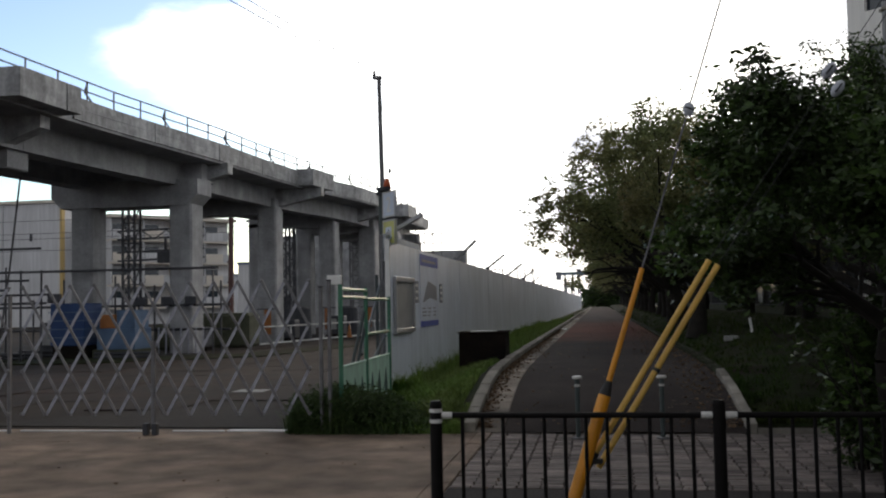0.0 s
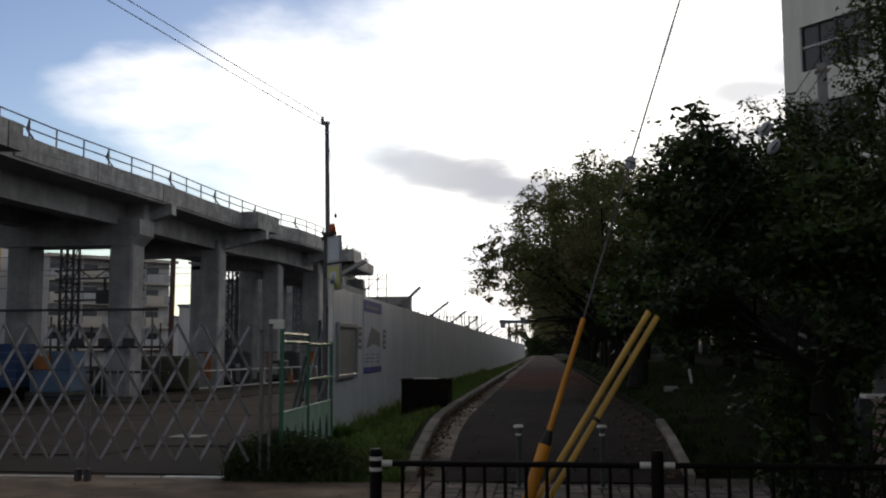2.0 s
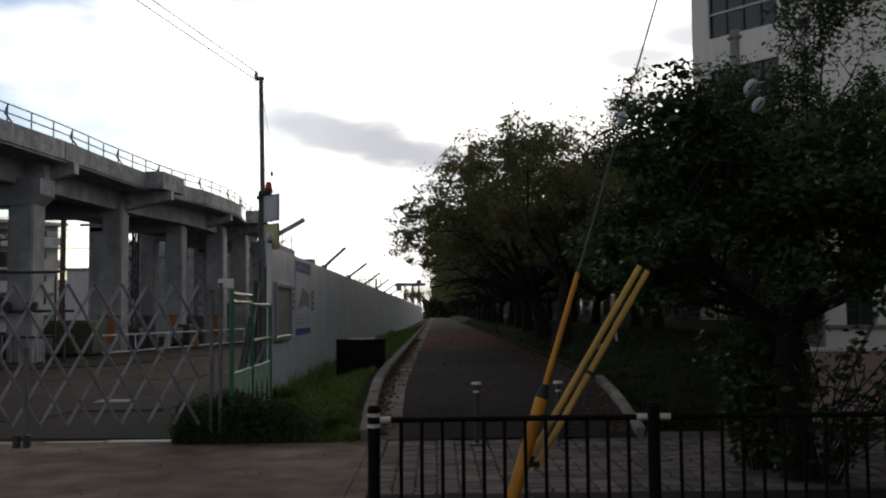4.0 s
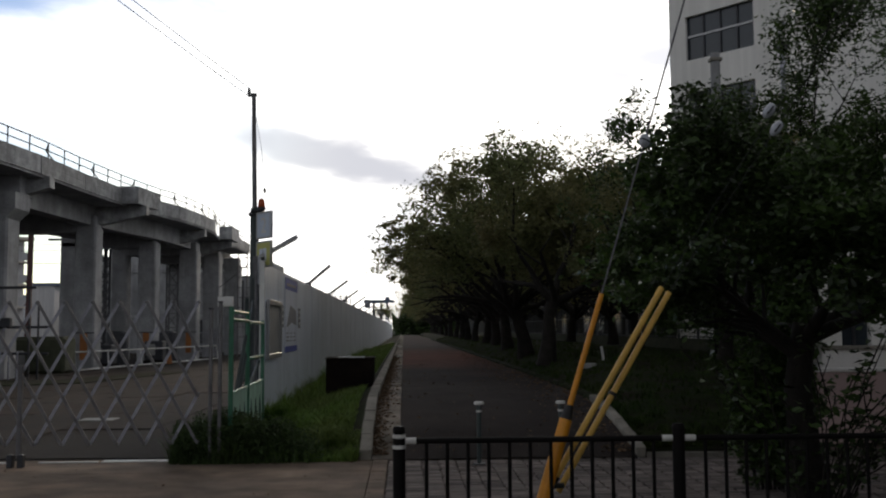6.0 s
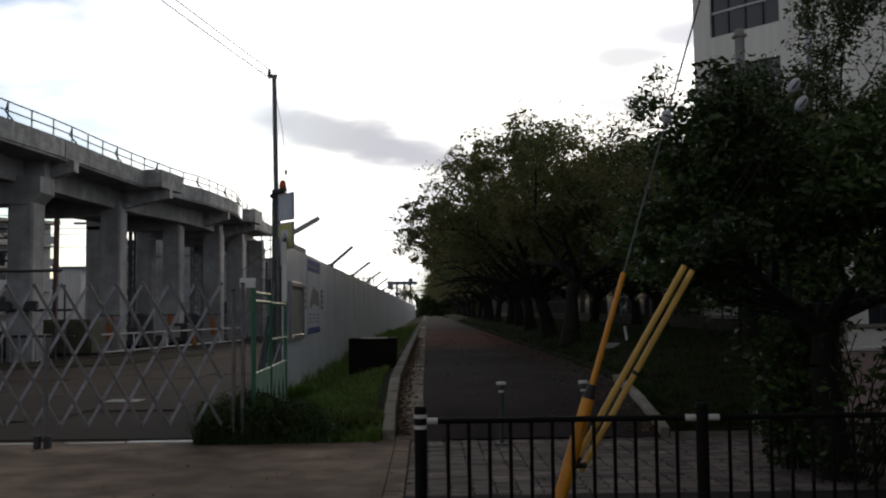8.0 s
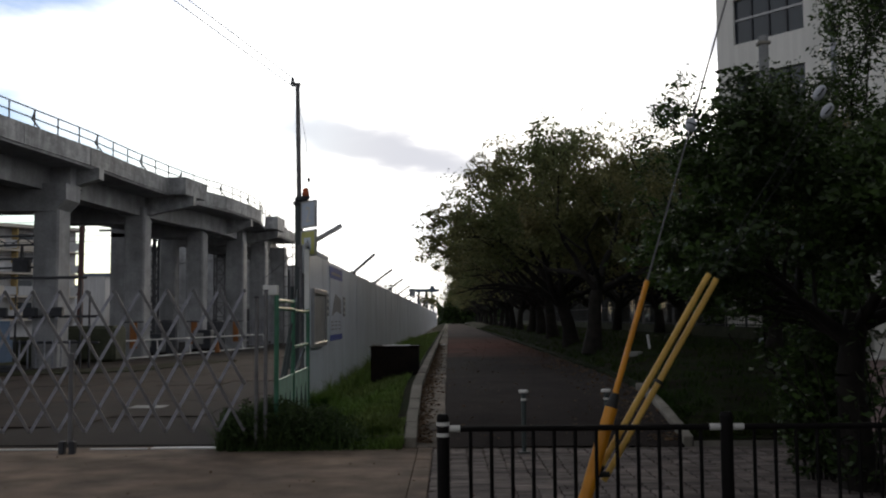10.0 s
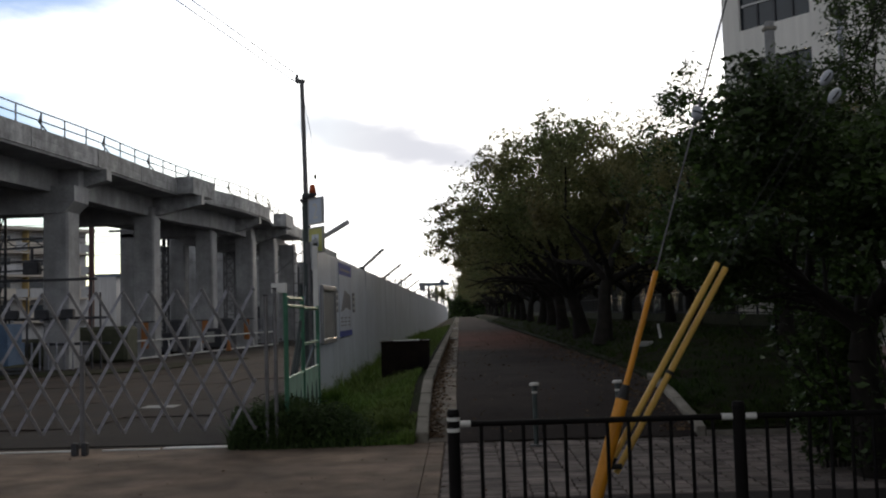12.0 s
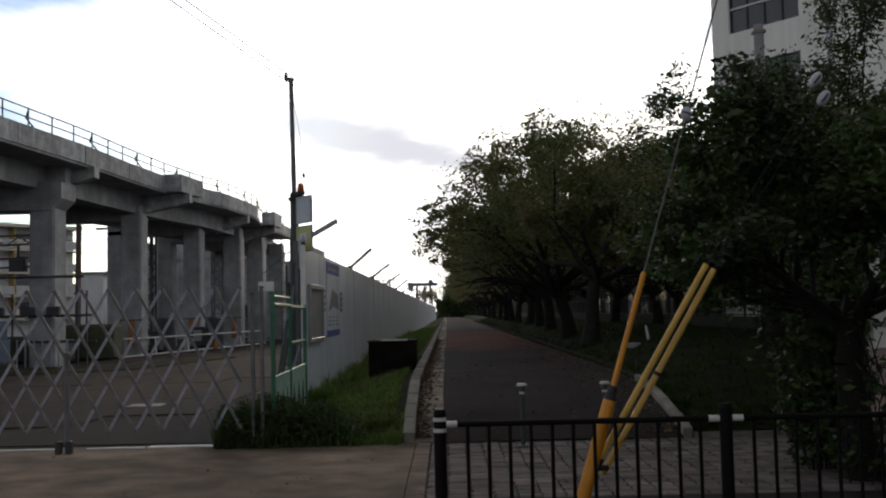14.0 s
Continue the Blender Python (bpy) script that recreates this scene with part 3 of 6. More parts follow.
for a, b in ((8, 22), (22, 34), (34, 42), (42, 54), (54, 69)):
    raw("parapet", *deck_run(a, b - 0.05, 7.65, 7.0, -DECK_W + 0.2, 0.28, 6), M["concrete_old"], via)
for a, b, o in ((22.1, 24.05, 0.55), (24.12, 24.75, 0.55), (41.7, 44.1, 0.68), (58.0, 60.6, 0.75)):
    raw("parapet_bay", *deck_run(a, b, 7.72, 6.98, o, 0.75, 4), M["concrete_old"], via, "jutting concrete bay of the parapet")
for o in (-1.35, -4.65):
    for a, b in ((8, 25.0), (25.0, 34.2), (34.2, 42.4), (42.4, 49.6), (49.6, 55.0), (55.0, 69)):
        raw("girder", *deck_run(a + 0.01, b - 0.01, 6.92, 6.1, o, 0.75, 6), M["concrete"], via)


def haunched(bm, y, xc, w, top, depth, d, ch):
    """A pier cap with chamfered lower corners, across the deck."""
    poly = [(xc - w / 2, top), (xc + w / 2, top), (xc + w / 2, top - depth + ch), (xc + w / 2 - ch, top - depth), (xc - w / 2 + ch, top - depth), (xc - w / 2, top - depth + ch)]
    return prism(bm, poly, "y", y - d / 2, y + d / 2)


def column(y, x1, w, d, top):
    """One pier shaft with chamfered arrises, and its flared head."""
    x0, c = x1 - w, 0.07
    poly = [(x0 + c, y), (x1 - c, y), (x1, y + c), (x1, y + d - c), (x1 - c, y + d), (x0 + c, y + d), (x0, y + d - c), (x0, y + c)]
    part("pier_shaft", prism(B(), poly, "z", -0.15, top), M["concrete"], via)
    for z in (1.9, 3.7):
        bm = B(); box(bm, x0 - 0.004, y - 0.004, z, x1 + 0.004, y + d + 0.004, z + 0.012)
        part("cast_joint", bm, M["concrete_old"], via)


# near pier: hammerhead cap on two shafts
part("pier_cap", haunched(B(), 33.9, -16.72, 5.7, 6.3, 0.95, 1.3, 0.4), M["concrete"], via)
column(33.32, -14.13, 0.87, 1.1, 5.4); column(33.32, -17.98, 0.85, 1.1, 5.4)
part("pier_head", box(B(), -14.7, 33.75, 6.25, -13.9, 34.9, 6.95, 0.03), M["concrete"], via)
# further piers: shafts straight into the cross beam
for y, x1, w in ((41.8, -13.83, 0.87), (49.2, -13.17, 0.86), (54.5, -12.23, 1.0), (60.4, -12.1, 1.0), (66.6, -11.9, 1.0)):
    column(y, x1, w, 1.05, 6.0)
    column(y + 0.05, x1 - 3.85, 0.86, 1.0, 6.0)
    part("cross_beam", box(B(), x1 - 4.7, y + 0.05, 5.75, x1 - 0.06, y + 1.0, 6.5, 0.05), M["concrete"], via)
part("pier_cap", haunched(B(), 25.0, -18.85, 6.4, 6.25, 0.68, 1.0, 0.04), M["concrete"], via)
column(24.7, -18.3, 0.9, 0.8, 5.6)
# brackets: sloping cantilever beams with a square pale end
for y, out in ((24.4, -0.3), (34.5, 0.12), (42.6, 0.75), (52.3, -0.05), (59.4, 0.6)):
    x = edge_x(y)
    poly = [(x + out, 6.97), (x + out, 6.58), (x - 1.9, 6.0), (x - 2.6, 6.0), (x - 2.6, 6.97)]
    part("bracket", prism(B(), poly, "y", y - 0.24, y + 0.24), M["concrete_old"], via)
# board mark half way up the parapet
for a, b in ((25.3, 42.2), (44.7, 54.3), (59.6, 69)):
    raw("form_line", *deck_run(a, b, 7.335, 7.318, 0.006, 0.05, 12), M["concrete"], via)
# hand rail along the deck
rail = thing("deck_railing", "thin galvanised hand rail along the viaduct edge", "railing")
pts = [(edge_x(y) - 0.14, y) for y in np.arange(9, 68, 1.43)]
for i, (x, y) in enumerate(pts):
    bm = B(); rod(bm, (x, y, 7.1), (x, y, 8.26), 0.026, n=6)
    if i % 3 == 0:
        rod(bm, (x, y, 8.2), (x - 0.10, y + 0.05, 7.95), 0.03, n=5); rod(bm, (x - 0.10, y + 0.05, 7.95), (x + 0.22, y - 0.16, 7.62), 0.03, n=5)
    part("post", bm, M["dull_steel"], rail)
for z in (8.24, 7.95):
    for (x0, y0), (x1, y1) in zip(pts, pts[1:]):
        part("rail", rod(B(), (x0, y0, z), (x1, y1, z), 0.024, n=5, cap=False), M["dull_steel"], rail)

# ---------- hoarding ----------
wall = thing("hoarding", "long pale grey steel hoarding of upright panels beside the lane", "hoarding")
W0, W1, WX = 15.45, 190.0, -3.02
me = mesh_of("panel", box(B(), -0.03, 0.0005, 0.0, 0.0, 0.8995, 2.6, 0.0015), M["hoard"])
for i in range(194):
    ob = new("panel", me); ob.parent = wall
    ob.location = (WX + random.uniform(-.0025, .0025), W0 + 0.9 * i, 0.02); ob.rotation_euler = (0, random.uniform(-.0025, .0025), 0)
bm = B()
for i in range(34):
    y = W0 + 0.02 + i * 0.09
    prism(bm, [(WX - 0.10, y), (WX - 0.055, y + 0.012), (WX - 0.055, y + 0.05), (WX - 0.10, y + 0.062)], "z", 2.3, 2.74)
part("ribbed_sheet", bm, M["ribbed"], wall, "ribbed sheet standing above the panel tops")
part("edge_trim", box(B(), WX - 0.06, W0 - 0.05, 0.0, WX + 0.02, W0, 2.66, 0.005), M["white"], wall)
for i in range(60):
    y = W0 + 1.8 * i
    bm = B(); rod(bm, (WX - 0.12, y, 0), (WX - 0.12, y, 2.5), 0.024, n=6)
    part("upright", bm, M["dull_steel"], wall)
bm = B()
for z in (0.5, 1.3, 2.2):
    rod(bm, (WX - 0.08, W0, z), (WX - 0.08, W1, z), 0.024, n=6)
part("back_rails", bm, M["dull_steel"], wall)


def strut(y, back):
    """A square tube that rakes up over the hoarding; back: how far its foot lies behind its tip along the lane."""
    s = thing("raking_strut", "grey steel tube raking up over the hoarding", "strut", "struts along the hoarding")
    foot, tip = Vector((WX - 0.12, y - back, 2.70)), Vector((WX + 0.46, y, 3.08))
    part("tube", bar(B(), foot, tip, 0.06, 0.06, (0.5, -0.2, -0.7)), M["frame"], s)
    part("clamp", box(B(), foot.x - 0.07, foot.y - 0.06, 2.40, foot.x + 0.06, foot.y + 0.07, 2.74, 0.01), M["dull_steel"], s)
    bm = B(); rod(bm, (foot.x - 0.02, foot.y, 0), (foot.x - 0.02, foot.y, 2.62), 0.03, n=6)
    part("upright", bm, M["dull_steel"], s)


for y, back in ((15.95, 0.35), (23.1, -0.9), (30.3, -0.5), (37.5, -0.5), (44.8, -0.5), (52, -0.5), (59.3, -0.5), (66.5, -0.5), (74, -0.5), (81.5, -0.5), (89, -0.5), (97, -0.5), (105, -0.5)):
    strut(y, back)

# notice board, poster, small placards on the hoarding
nb = thing("notice_board", "grey notice board in an aluminium frame on the hoarding", "notice board")
part("board", box(B(), WX + 0.004, 15.80, 1.19, WX + 0.03, 17.28, 1.98), M["board"], nb)
for a in ((15.72, 1.11, 17.36, 1.19), (15.72, 1.98, 17.36, 2.06), (15.72, 1.19, 15.80, 1.98), (17.28, 1.19, 17.36, 1.98)):
    part("frame", box(B(), WX + 0.004, a[0], a[1], WX + 0.06, a[2], a[3], 0.006), M["frame"], nb)
ps = thing("poster", "printed site poster with blue bands and a grey sketch", "poster")
part("sheet", box(B(), WX + 0.004, 18.15, 1.16, WX + 0.012, 20.2, 2.55), M["paper"], ps)
for a in ((18.15, 2.33, 20.2, 2.55), (18.15, 1.16, 20.2, 1.27)):
    part("blue_band", box(B(), WX + 0.012, a[0], a[1], WX + 0.016, a[2], a[3]), M["paperblue"], ps)
for i in range(9):
    yy = 18.35 + (i % 3) * 0.6
    part("text_bar", box(B(), WX + 0.012, yy, 1.36 + 0.07 * (i // 3), WX + 0.015, yy + random.uniform(.25, .5), 1.385 + 0.07 * (i // 3)), M["grey_print"], ps)
part("title_bar", box(B(), WX + 0.016, 18.35, 2.40, WX + 0.018, 19.9, 2.45), M["grey_print"], ps)
bm = B(); prism(bm, [(18.4, 1.62), (19.0, 2.05), (20.0, 1.95), (20.05, 1.66), (19.2, 1.72)], "x", WX + 0.012, WX + 0.015)
part("sketch", bm, M["grey_print"], ps, "grey sketch of a building")
for y in (17.62, 20.45):
    pl = thing("placard", "narrow dark placard with pale letters strips", "placard", "placards beside the poster")
    part("plate", box(B(), WX + 0.004, y, 1.62, WX + 0.012, y + 0.36, 2.02), M["grey_print"], pl)
    for k in range(3):
        part("label_bar", box(B(), WX + 0.012, y + 0.06, 1.68 + 0.12 * k, WX + 0.015, y + 0.30, 1.73 + 0.12 * k), M["white"], pl)

# ---------- pole with signs ----------
PX, PY = -3.30, 16.3
pole = thing("sign_pole", "slim dark steel pole with a sensor head", "pole")
bm = B(); rod(bm, (PX, PY, 0), (PX - 0.0, PY, 3.6), 0.075, 0.07, 12); part("lower_tube", bm, M["pole"], pole)
bm = B(); rod(bm, (PX, PY, 3.6), (PX - 0.03, PY, 5.52), 0.042, 0.036, 10); part("upper_tube", bm, M["dull_steel"], pole)
part("bracket", box(B(), PX - 0.13, PY - 0.03, 5.48, PX + 0.02, PY + 0.03, 5.54, 0.008), M["dull_steel"], pole)
bm = B(); rod(bm, (PX - 0.11, PY, 5.52), (PX - 0.11, PY, 5.63), 0.035, 0.02, 8); part("sensor", bm, M["dull_steel"], pole)
part("clamp", box(B(), PX - 0.09, PY - 0.09, 3.46, PX + 0.09, PY + 0.09, 3.52, 0.008), M["darkmetal"], pole)
for dx, z1 in ((-0.1, 2.1), (0.08, 2.3)):
    bm = B(); rod(bm, (PX + dx, PY - 0.1, 0), (PX + dx, PY - 0.1, z1), 0.03, n=7); part("side_tube", bm, M["pole"], pole)
lamp = thing("warning_lamp", "amber warning lamp on the pole above the signs", "lamp")
bm = B(); rod(bm, (-3.13, 15.9, 3.52), (-3.13, 15.9, 3.56), 0.07, 0.07, 12); part("base", bm, M["darkmetal"], lamp)
bm = B(); rod(bm, (-3.13, 15.9, 3.56), (-3.13, 15.9, 3.66), 0.062, 0.05, 12); bmesh.ops.create_uvsphere(bm, u_segments=12, v_segments=6, radius=0.05, matrix=Matrix.Translation((-3.13, 15.9, 3.66)))
part("lens", bm, M["lampred"], lamp, smooth=True)
part("arm", box(B(), -3.30, 15.88, 3.50, -3.10, 16.3, 3.525), M["darkmetal"], lamp)
bulb = thing("hanging_float", "small dark float hanging on a wire beside the pole", "float")
bm = B(); bmesh.ops.create_uvsphere(bm, u_segments=10, v_segments=6, radius=0.03, matrix=Matrix.LocRotScale((-3.08, 15.9, 3.83), None, (0.8, 0.8, 1.5))); part("body", bm, M["darkmetal"], bulb)
wire("wire", [(PX - 0.02, PY, 5.3), (-3.14, 15.95, 4.5), (-3.08, 15.9, 3.85)], 0.004, M["cable"], bulb)
# two boards side by side in height, turned a little from the lane
for z0, z1, mt, lab in ((3.03, 3.46, "signblue", "pale blue framed sign board with a white figure on the pole"), (2.57, 2.99, "signyellow", "yellow framed sign with a faded print on the pole")):
    sg = thing("sign_board", lab, "sign", at=(-3.19, 15.86, 0))
    sg.rotation_euler = (0, 0, radians(-52))
    part("plate", box(B(), 0, -0.012, z0, 0.46, 0.012, z1, 0.004), M[mt], sg)
    for a in ((0, z0, 0.46, z0 + 0.025), (0, z1 - 0.025, 0.46, z1), (0, z0 + 0.025, 0.02, z1 - 0.025), (0.44, z0 + 0.025, 0.46, z1 - 0.025)):
        part("frame", box(B(), a[0], -0.02, a[1], a[2], 0.02, a[3]), M["frame"], sg)
    if mt == "signblue":
        cu = bpy.data.curves.new("digit", "FONT"); cu.body, cu.size, cu.extrude, cu.align_x = "2", 0.36, 0.002, "CENTER"
        tmp = new("digit", cu)
        tmp.matrix_basis = pose(0.23, -0.017, z0 + 0.09, 90, 0, 0)
        digit = bpy.data.meshes.new_from_object(tmp); bpy.data.objects.remove(tmp)
        digit.transform(pose(0.23, -0.017, z0 + 0.09, 90, 0, 0)); digit.materials.clear(); digit.materials.append(M["white"])
        ob = new("digit", digit); ob.parent = sg; tagged(ob, "white figure two")
    if mt == "signyellow":
        part("print", box(B(), 0.10, -0.016, z0 + 0.10, 0.32, -0.012, z0 + 0.30), M["paper"], sg)
        part("figure", prism(B(), [(0.15, z0 + 0.12), (0.28, z0 + 0.12), (0.24, z0 + 0.18), (0.22, z0 + 0.27), (0.18, z0 + 0.18)], "y", -0.019, -0.016), M["cutout"], sg)

# ---------- green fence beside the gate ----------
gf = thing("green_fence", "green tubular barrier panels with a pale skirt", "barrier")
gx = lambda y: -2.92 - 0.029 * (y - 12.02)
for y, h in ((12.02, 1.86), (13.57, 1.84), (15.36, 1.72)):
    bm = B(); rod(bm, (gx(y), y, 0), (gx(y), y, h), 0.03, n=8); part("post", bm, M["green"], gf)
for a, b, z in ((12.02, 13.57, 1.80), (12.02, 13.57, 1.70), (13.57, 15.36, 1.68), (13.57, 15.36, 1.18)):
    bm = B(); rod(bm, (gx(a), a, z), (gx(b), b, z), 0.026, n=8); part("rail", bm, M["green"], gf)
for a, b in ((12.06, 13.53), (13.61, 15.32)):
    part("skirt", prism(B(), [(gx(a) + 0.006, a), (gx(b) + 0.006, b), (gx(b) - 0.006, b), (gx(a) - 0.006, a)], "z", 0.08, 0.80), M["mint"], gf, "pale green sheet skirt")
    bm = B(); rod(bm, (gx(a), a, 0.81), (gx(b), b, 0.81), 0.02, n=6); part("skirt_rail", bm, M["mint"], gf)
    for k in range(3):
        yc = a + (b - a) * (k + 0.6) / 3.3
        part("drop_print", prism(B(), [(yc - 0.11, 0.36), (yc - 0.09, 0.28), (yc, 0.24), (yc + 0.09, 0.28), (yc + 0.11, 0.36), (yc, 0.62)], "x", gx(yc) + 0.010, gx(yc) + 0.014), M["cutout"], gf)
for a, b in (((gx(12.5) - 0.1, 12.3, 0.05), (gx(13.6) - .02, 13.55, 1.5)), ((gx(12.9) - 0.1, 12.7, 0.05), (gx(13.6) - .02, 13.6, 1.3)), ((gx(13.6) - .15, 13.7, 0.4), (gx(15.3) - .05, 15.3, 1.1)), ((gx(13.7) - .05, 13.5, 0.9), (PX, PY - .1, 2.05))):
    bm = B(); rod(bm, a, b, 0.024, n=6); part("brace", bm, M["pole"], gf)
part("socket_box", box(B(), gx(12.1) - 0.16, 11.98, 1.86, gx(12.1) + 0.02, 12.06, 1.98, 0.005), M["white"], gf)

# ---------- folding gate ----------
GY = 11.8


RIVET = mesh_of("rivet", rod(B(), (0, -0.03, 0), (0, 0.03, 0), 0.016, n=6), M["dull_steel"])


def folding_gate(x_end, n, pitch, grow_):
    """One leaf of crossed flat bars, riveted, reaching left from x_end; the cells open out a little away from the post."""
    g = thing("folding_gate", "grey steel scissor lattice gate drawn shut across the drive", "gate", "gate leaves")
    hh, z0 = 0.273, 0.268
    def nx(k):
        return x_end - (pitch * k + grow_ * k * k)
    for k in range(-6, 2 * n + 1, 2):
        for s in (1, -1):
            ends = []
            for i in range(7):
                xi = (k + i) if s == 1 else (2 * n - (k + i))
                if 0 <= xi <= 2 * n: ends.append((nx(xi / 2), z0 + i * hh))
            if len(ends) < 2: continue
            a, b = ends[0], ends[-1]
            yy = GY - 0.012 * s
            part("lattice_bar", bar(B(), (a[0], yy, a[1] - 0.025), (b[0], yy, b[1] + 0.025), 0.034, 0.012), M["steel" if s == -1 else "dull_steel"], g)
    for i in range(7):
        for k in range(0, 2 * n + 1):
            if (k + i) % 2 == 0:
                ob = new("rivet", RIVET); ob.parent = g; ob.location = (nx(k / 2), GY, z0 + i * hh)
    return g


folding_gate(-3.26, 12, 0.309, 0.00132)
folding_gate(-7.36, 7, 0.34, 0.0)
for x, h in ((-3.02, 1.90), (-3.13, 1.82), (-7.37, 1.80), (-9.74, 1.80)):
    gp = thing("gate_post", "grey steel gate post on the drive", "gate post", "gate posts")
    part("tube", box(B(), x - 0.02, GY + 0.03, 0, x + 0.02, GY + 0.08, h, 0.005), M["dull_steel"], gp)
    part("cap", box(B(), x - 0.024, GY + 0.026, h, x + 0.024, GY + 0.084, h + 0.02), M["darkmetal"], gp)
gp = thing("gate_post", "short steel latch post with a dark drop bolt", "gate post", "gate posts")
part("tube", box(B(), -5.355, GY - 0.03, 0.1, -5.305, GY + 0.03, 1.18, 0.006), M["dull_steel"], gp)
for dx in (-0.10, 0.02):
    part("bolt", box(B(), -5.33 + dx, GY - 0.12, 0.0, -5.26 + dx, GY - 0.03, 0.15, 0.01), M["darkmetal"], gp)
track = thing("gate_track", "pale worn steel gate track set in the ground", "track", kind="structure")
for a, b in ((-9.9, -7.5), (-7.35, -5.5), (-5.2, -4.5), (-4.46, -3.62)):
    part("rail", box(B(), a, 12.06, 0.0, b, 12.06 + (0.16 if a > -4.5 else 0.06), 0.014, 0.004), M["white"], track)
part("plate", prism(B(), [(-8.6, 12.6), (-3.6, 12.4), (-3.6, 15.7), (-5.6, 15.7)], "z", -0.003, 0.008), M["asphalt"], track)

# ---------- dark box on the verge ----------
bx = thing("steel_box", "dark rusted steel box with a pale strip on its lid", "box")
part("body", box(B(), -2.22, 17.63, 0.20, -1.37, 18.45, 1.05, 0.015), M["rust"], bx)
part("lid", box(B(), -2.24, 17.61, 1.05, -1.35, 18.47, 1.075, 0.006), M["rust"], bx)
part("pale_strip", box(B(), -2.0, 17.63, 1.075, -1.53, 17.78, 1.095), M["white"], bx, "pale strip on the lid")

# ---------- guard fence ----------
FY = 6.975
gfence = thing("guard_fence", "dark brown steel guard fence along the pavement", "fence")
posts = [-0.867 + 1.98 * i for i in range(6)]
for i, x in enumerate(posts):
    bm = B(); rod(bm, (x, FY, -0.1), (x, FY, 0.86), 0.044, n=14)
    p = part("post", bm, M["black"], gfence, smooth=False)
    bm = B(); rod(bm, (x, FY, 0.86), (x, FY, 0.888), 0.047, 0.036, 14); part("cap", bm, M["black"], p)
    if i == 0:
        for z in (0.82, 0.745):
            bm = B(); rod(bm, (x, FY, z - 0.013), (x, FY, z + 0.013), 0.0462, n=14); part("reflective_band", bm, M["reflect"], p, "white reflective band")
    for s in (-1, 1):
        if i == 0 and s == -1: continue
        for z in (0.785, 0.14):
            bm = B(); rod(bm, (x + s * 0.045, FY, z), (x + s * 0.12, FY, z), 0.0235, n=10); part("sleeve", bm, M["reflect"], p, "white rail sleeve")
for x in posts[:-1]:
    for z in (0.785, 0.14):
        bm = B(); rod(bm, (x + 0.12, FY, z), (x + 1.86, FY, z), 0.021, n=10); part("rail", bm, M["black"], gfence)
me = mesh_of("baluster", rod(B(), (0, 0, 0.155), (0, 0, 0.77), 0.0135, n=8), M["black"])
for x in posts[:-1]:
    for k in range(12):
        ob = new("baluster", me); ob.parent = gfence; ob.location = (x + 0.192 + k * 0.1463, FY, 0)

# ---------- bollards ----------
for x, y in ((0.04, 11.5), (1.00, 11.52)):
    b = thing("bollard", "slim steel lift-out bollard with a flat pale cap", "bollard", "bollards across the lane")
    bm = B(); rod(bm, (x, y, 0), (x, y, 0.69), 0.027, n=14); part("tube", bm, M["pole"], b)
    bm = B(); rod(bm, (x, y, 0.69), (x, y, 0.705), 0.056, 0.06, 16); rod(bm, (x, y, 0.705), (x, y, 0.722), 0.06, 0.05, 16); part("cap", bm, M["reflect"], b, "pale flat cap")
    bm = B(); rod(bm, (x, y, 0.60), (x, y, 0.625), 0.0315, n=14); part("band", bm, M["reflect"], b)
    bm = B(); rod(bm, (x, y, 0.0), (x, y, 0.02), 0.075, n=14); part("foot", bm, M["dull_steel"], b)

# ---------- guy wires in yellow sleeves ----------
g0, g1, g2 = Vector((0.045, 7.06, 0.0)), Vector((0.634, 7.217, 1.817)), Vector((1.01, 7.323, 2.988))
top = g0 + (g2 - g0) * 3.2
gw = thing("guy_wire", "steel guy wire in an amber guard sleeve", "guy wire", "guy wires")
k = 0.50
bm = B(); rod(bm, g0 - (g1 - g0) * 0.05, g0 + (g1 - g0) * k, 0.050, 0.046, 14); part("lower_sleeve", bm, M["yellow"], gw, "thick amber plastic sleeve")
bm = B(); rod(bm, g0 + (g1 - g0) * k, g0 + (g1 - g0) * (k + 0.055), 0.046, 0.027, 12); part("tape", bm, M["rubber"], gw)
bm = B(); rod(bm, g0 + (g1 - g0) * (k + 0.055), g1, 0.022, 0.019, 12); part("upper_sleeve", bm, M["yellow"], gw, "thin amber plastic sleeve")
wire("strand", [g1, g2, top], 0.0075, M["dull_steel"], gw)
bm = B(); bmesh.ops.create_uvsphere(bm, u_segments=14, v_segments=8, radius=0.043, matrix=Matrix.LocRotScale(g2, None, (1, 1, 1.3)))
ins_ = part("insulator", bm, M["porcelain"], gw, "white porcelain egg insulator", smooth=True)
part("groove", rod(B(), g2 + Vector((-0.002, 0, -0.005)), g2 + Vector((0.002, 0, 0.005)), 0.0445, n=12), M["cable"], ins_)
h0, h1, h2 = Vector((0.215, 7.15, 0.42)), Vector((1.125, 7.37, 1.868)), Vector((2.045, 7.49, 3.19))
gw = thing("guy_wire", "pair of guy wires in pale yellow guard sleeves", "guy wire", "guy wires")
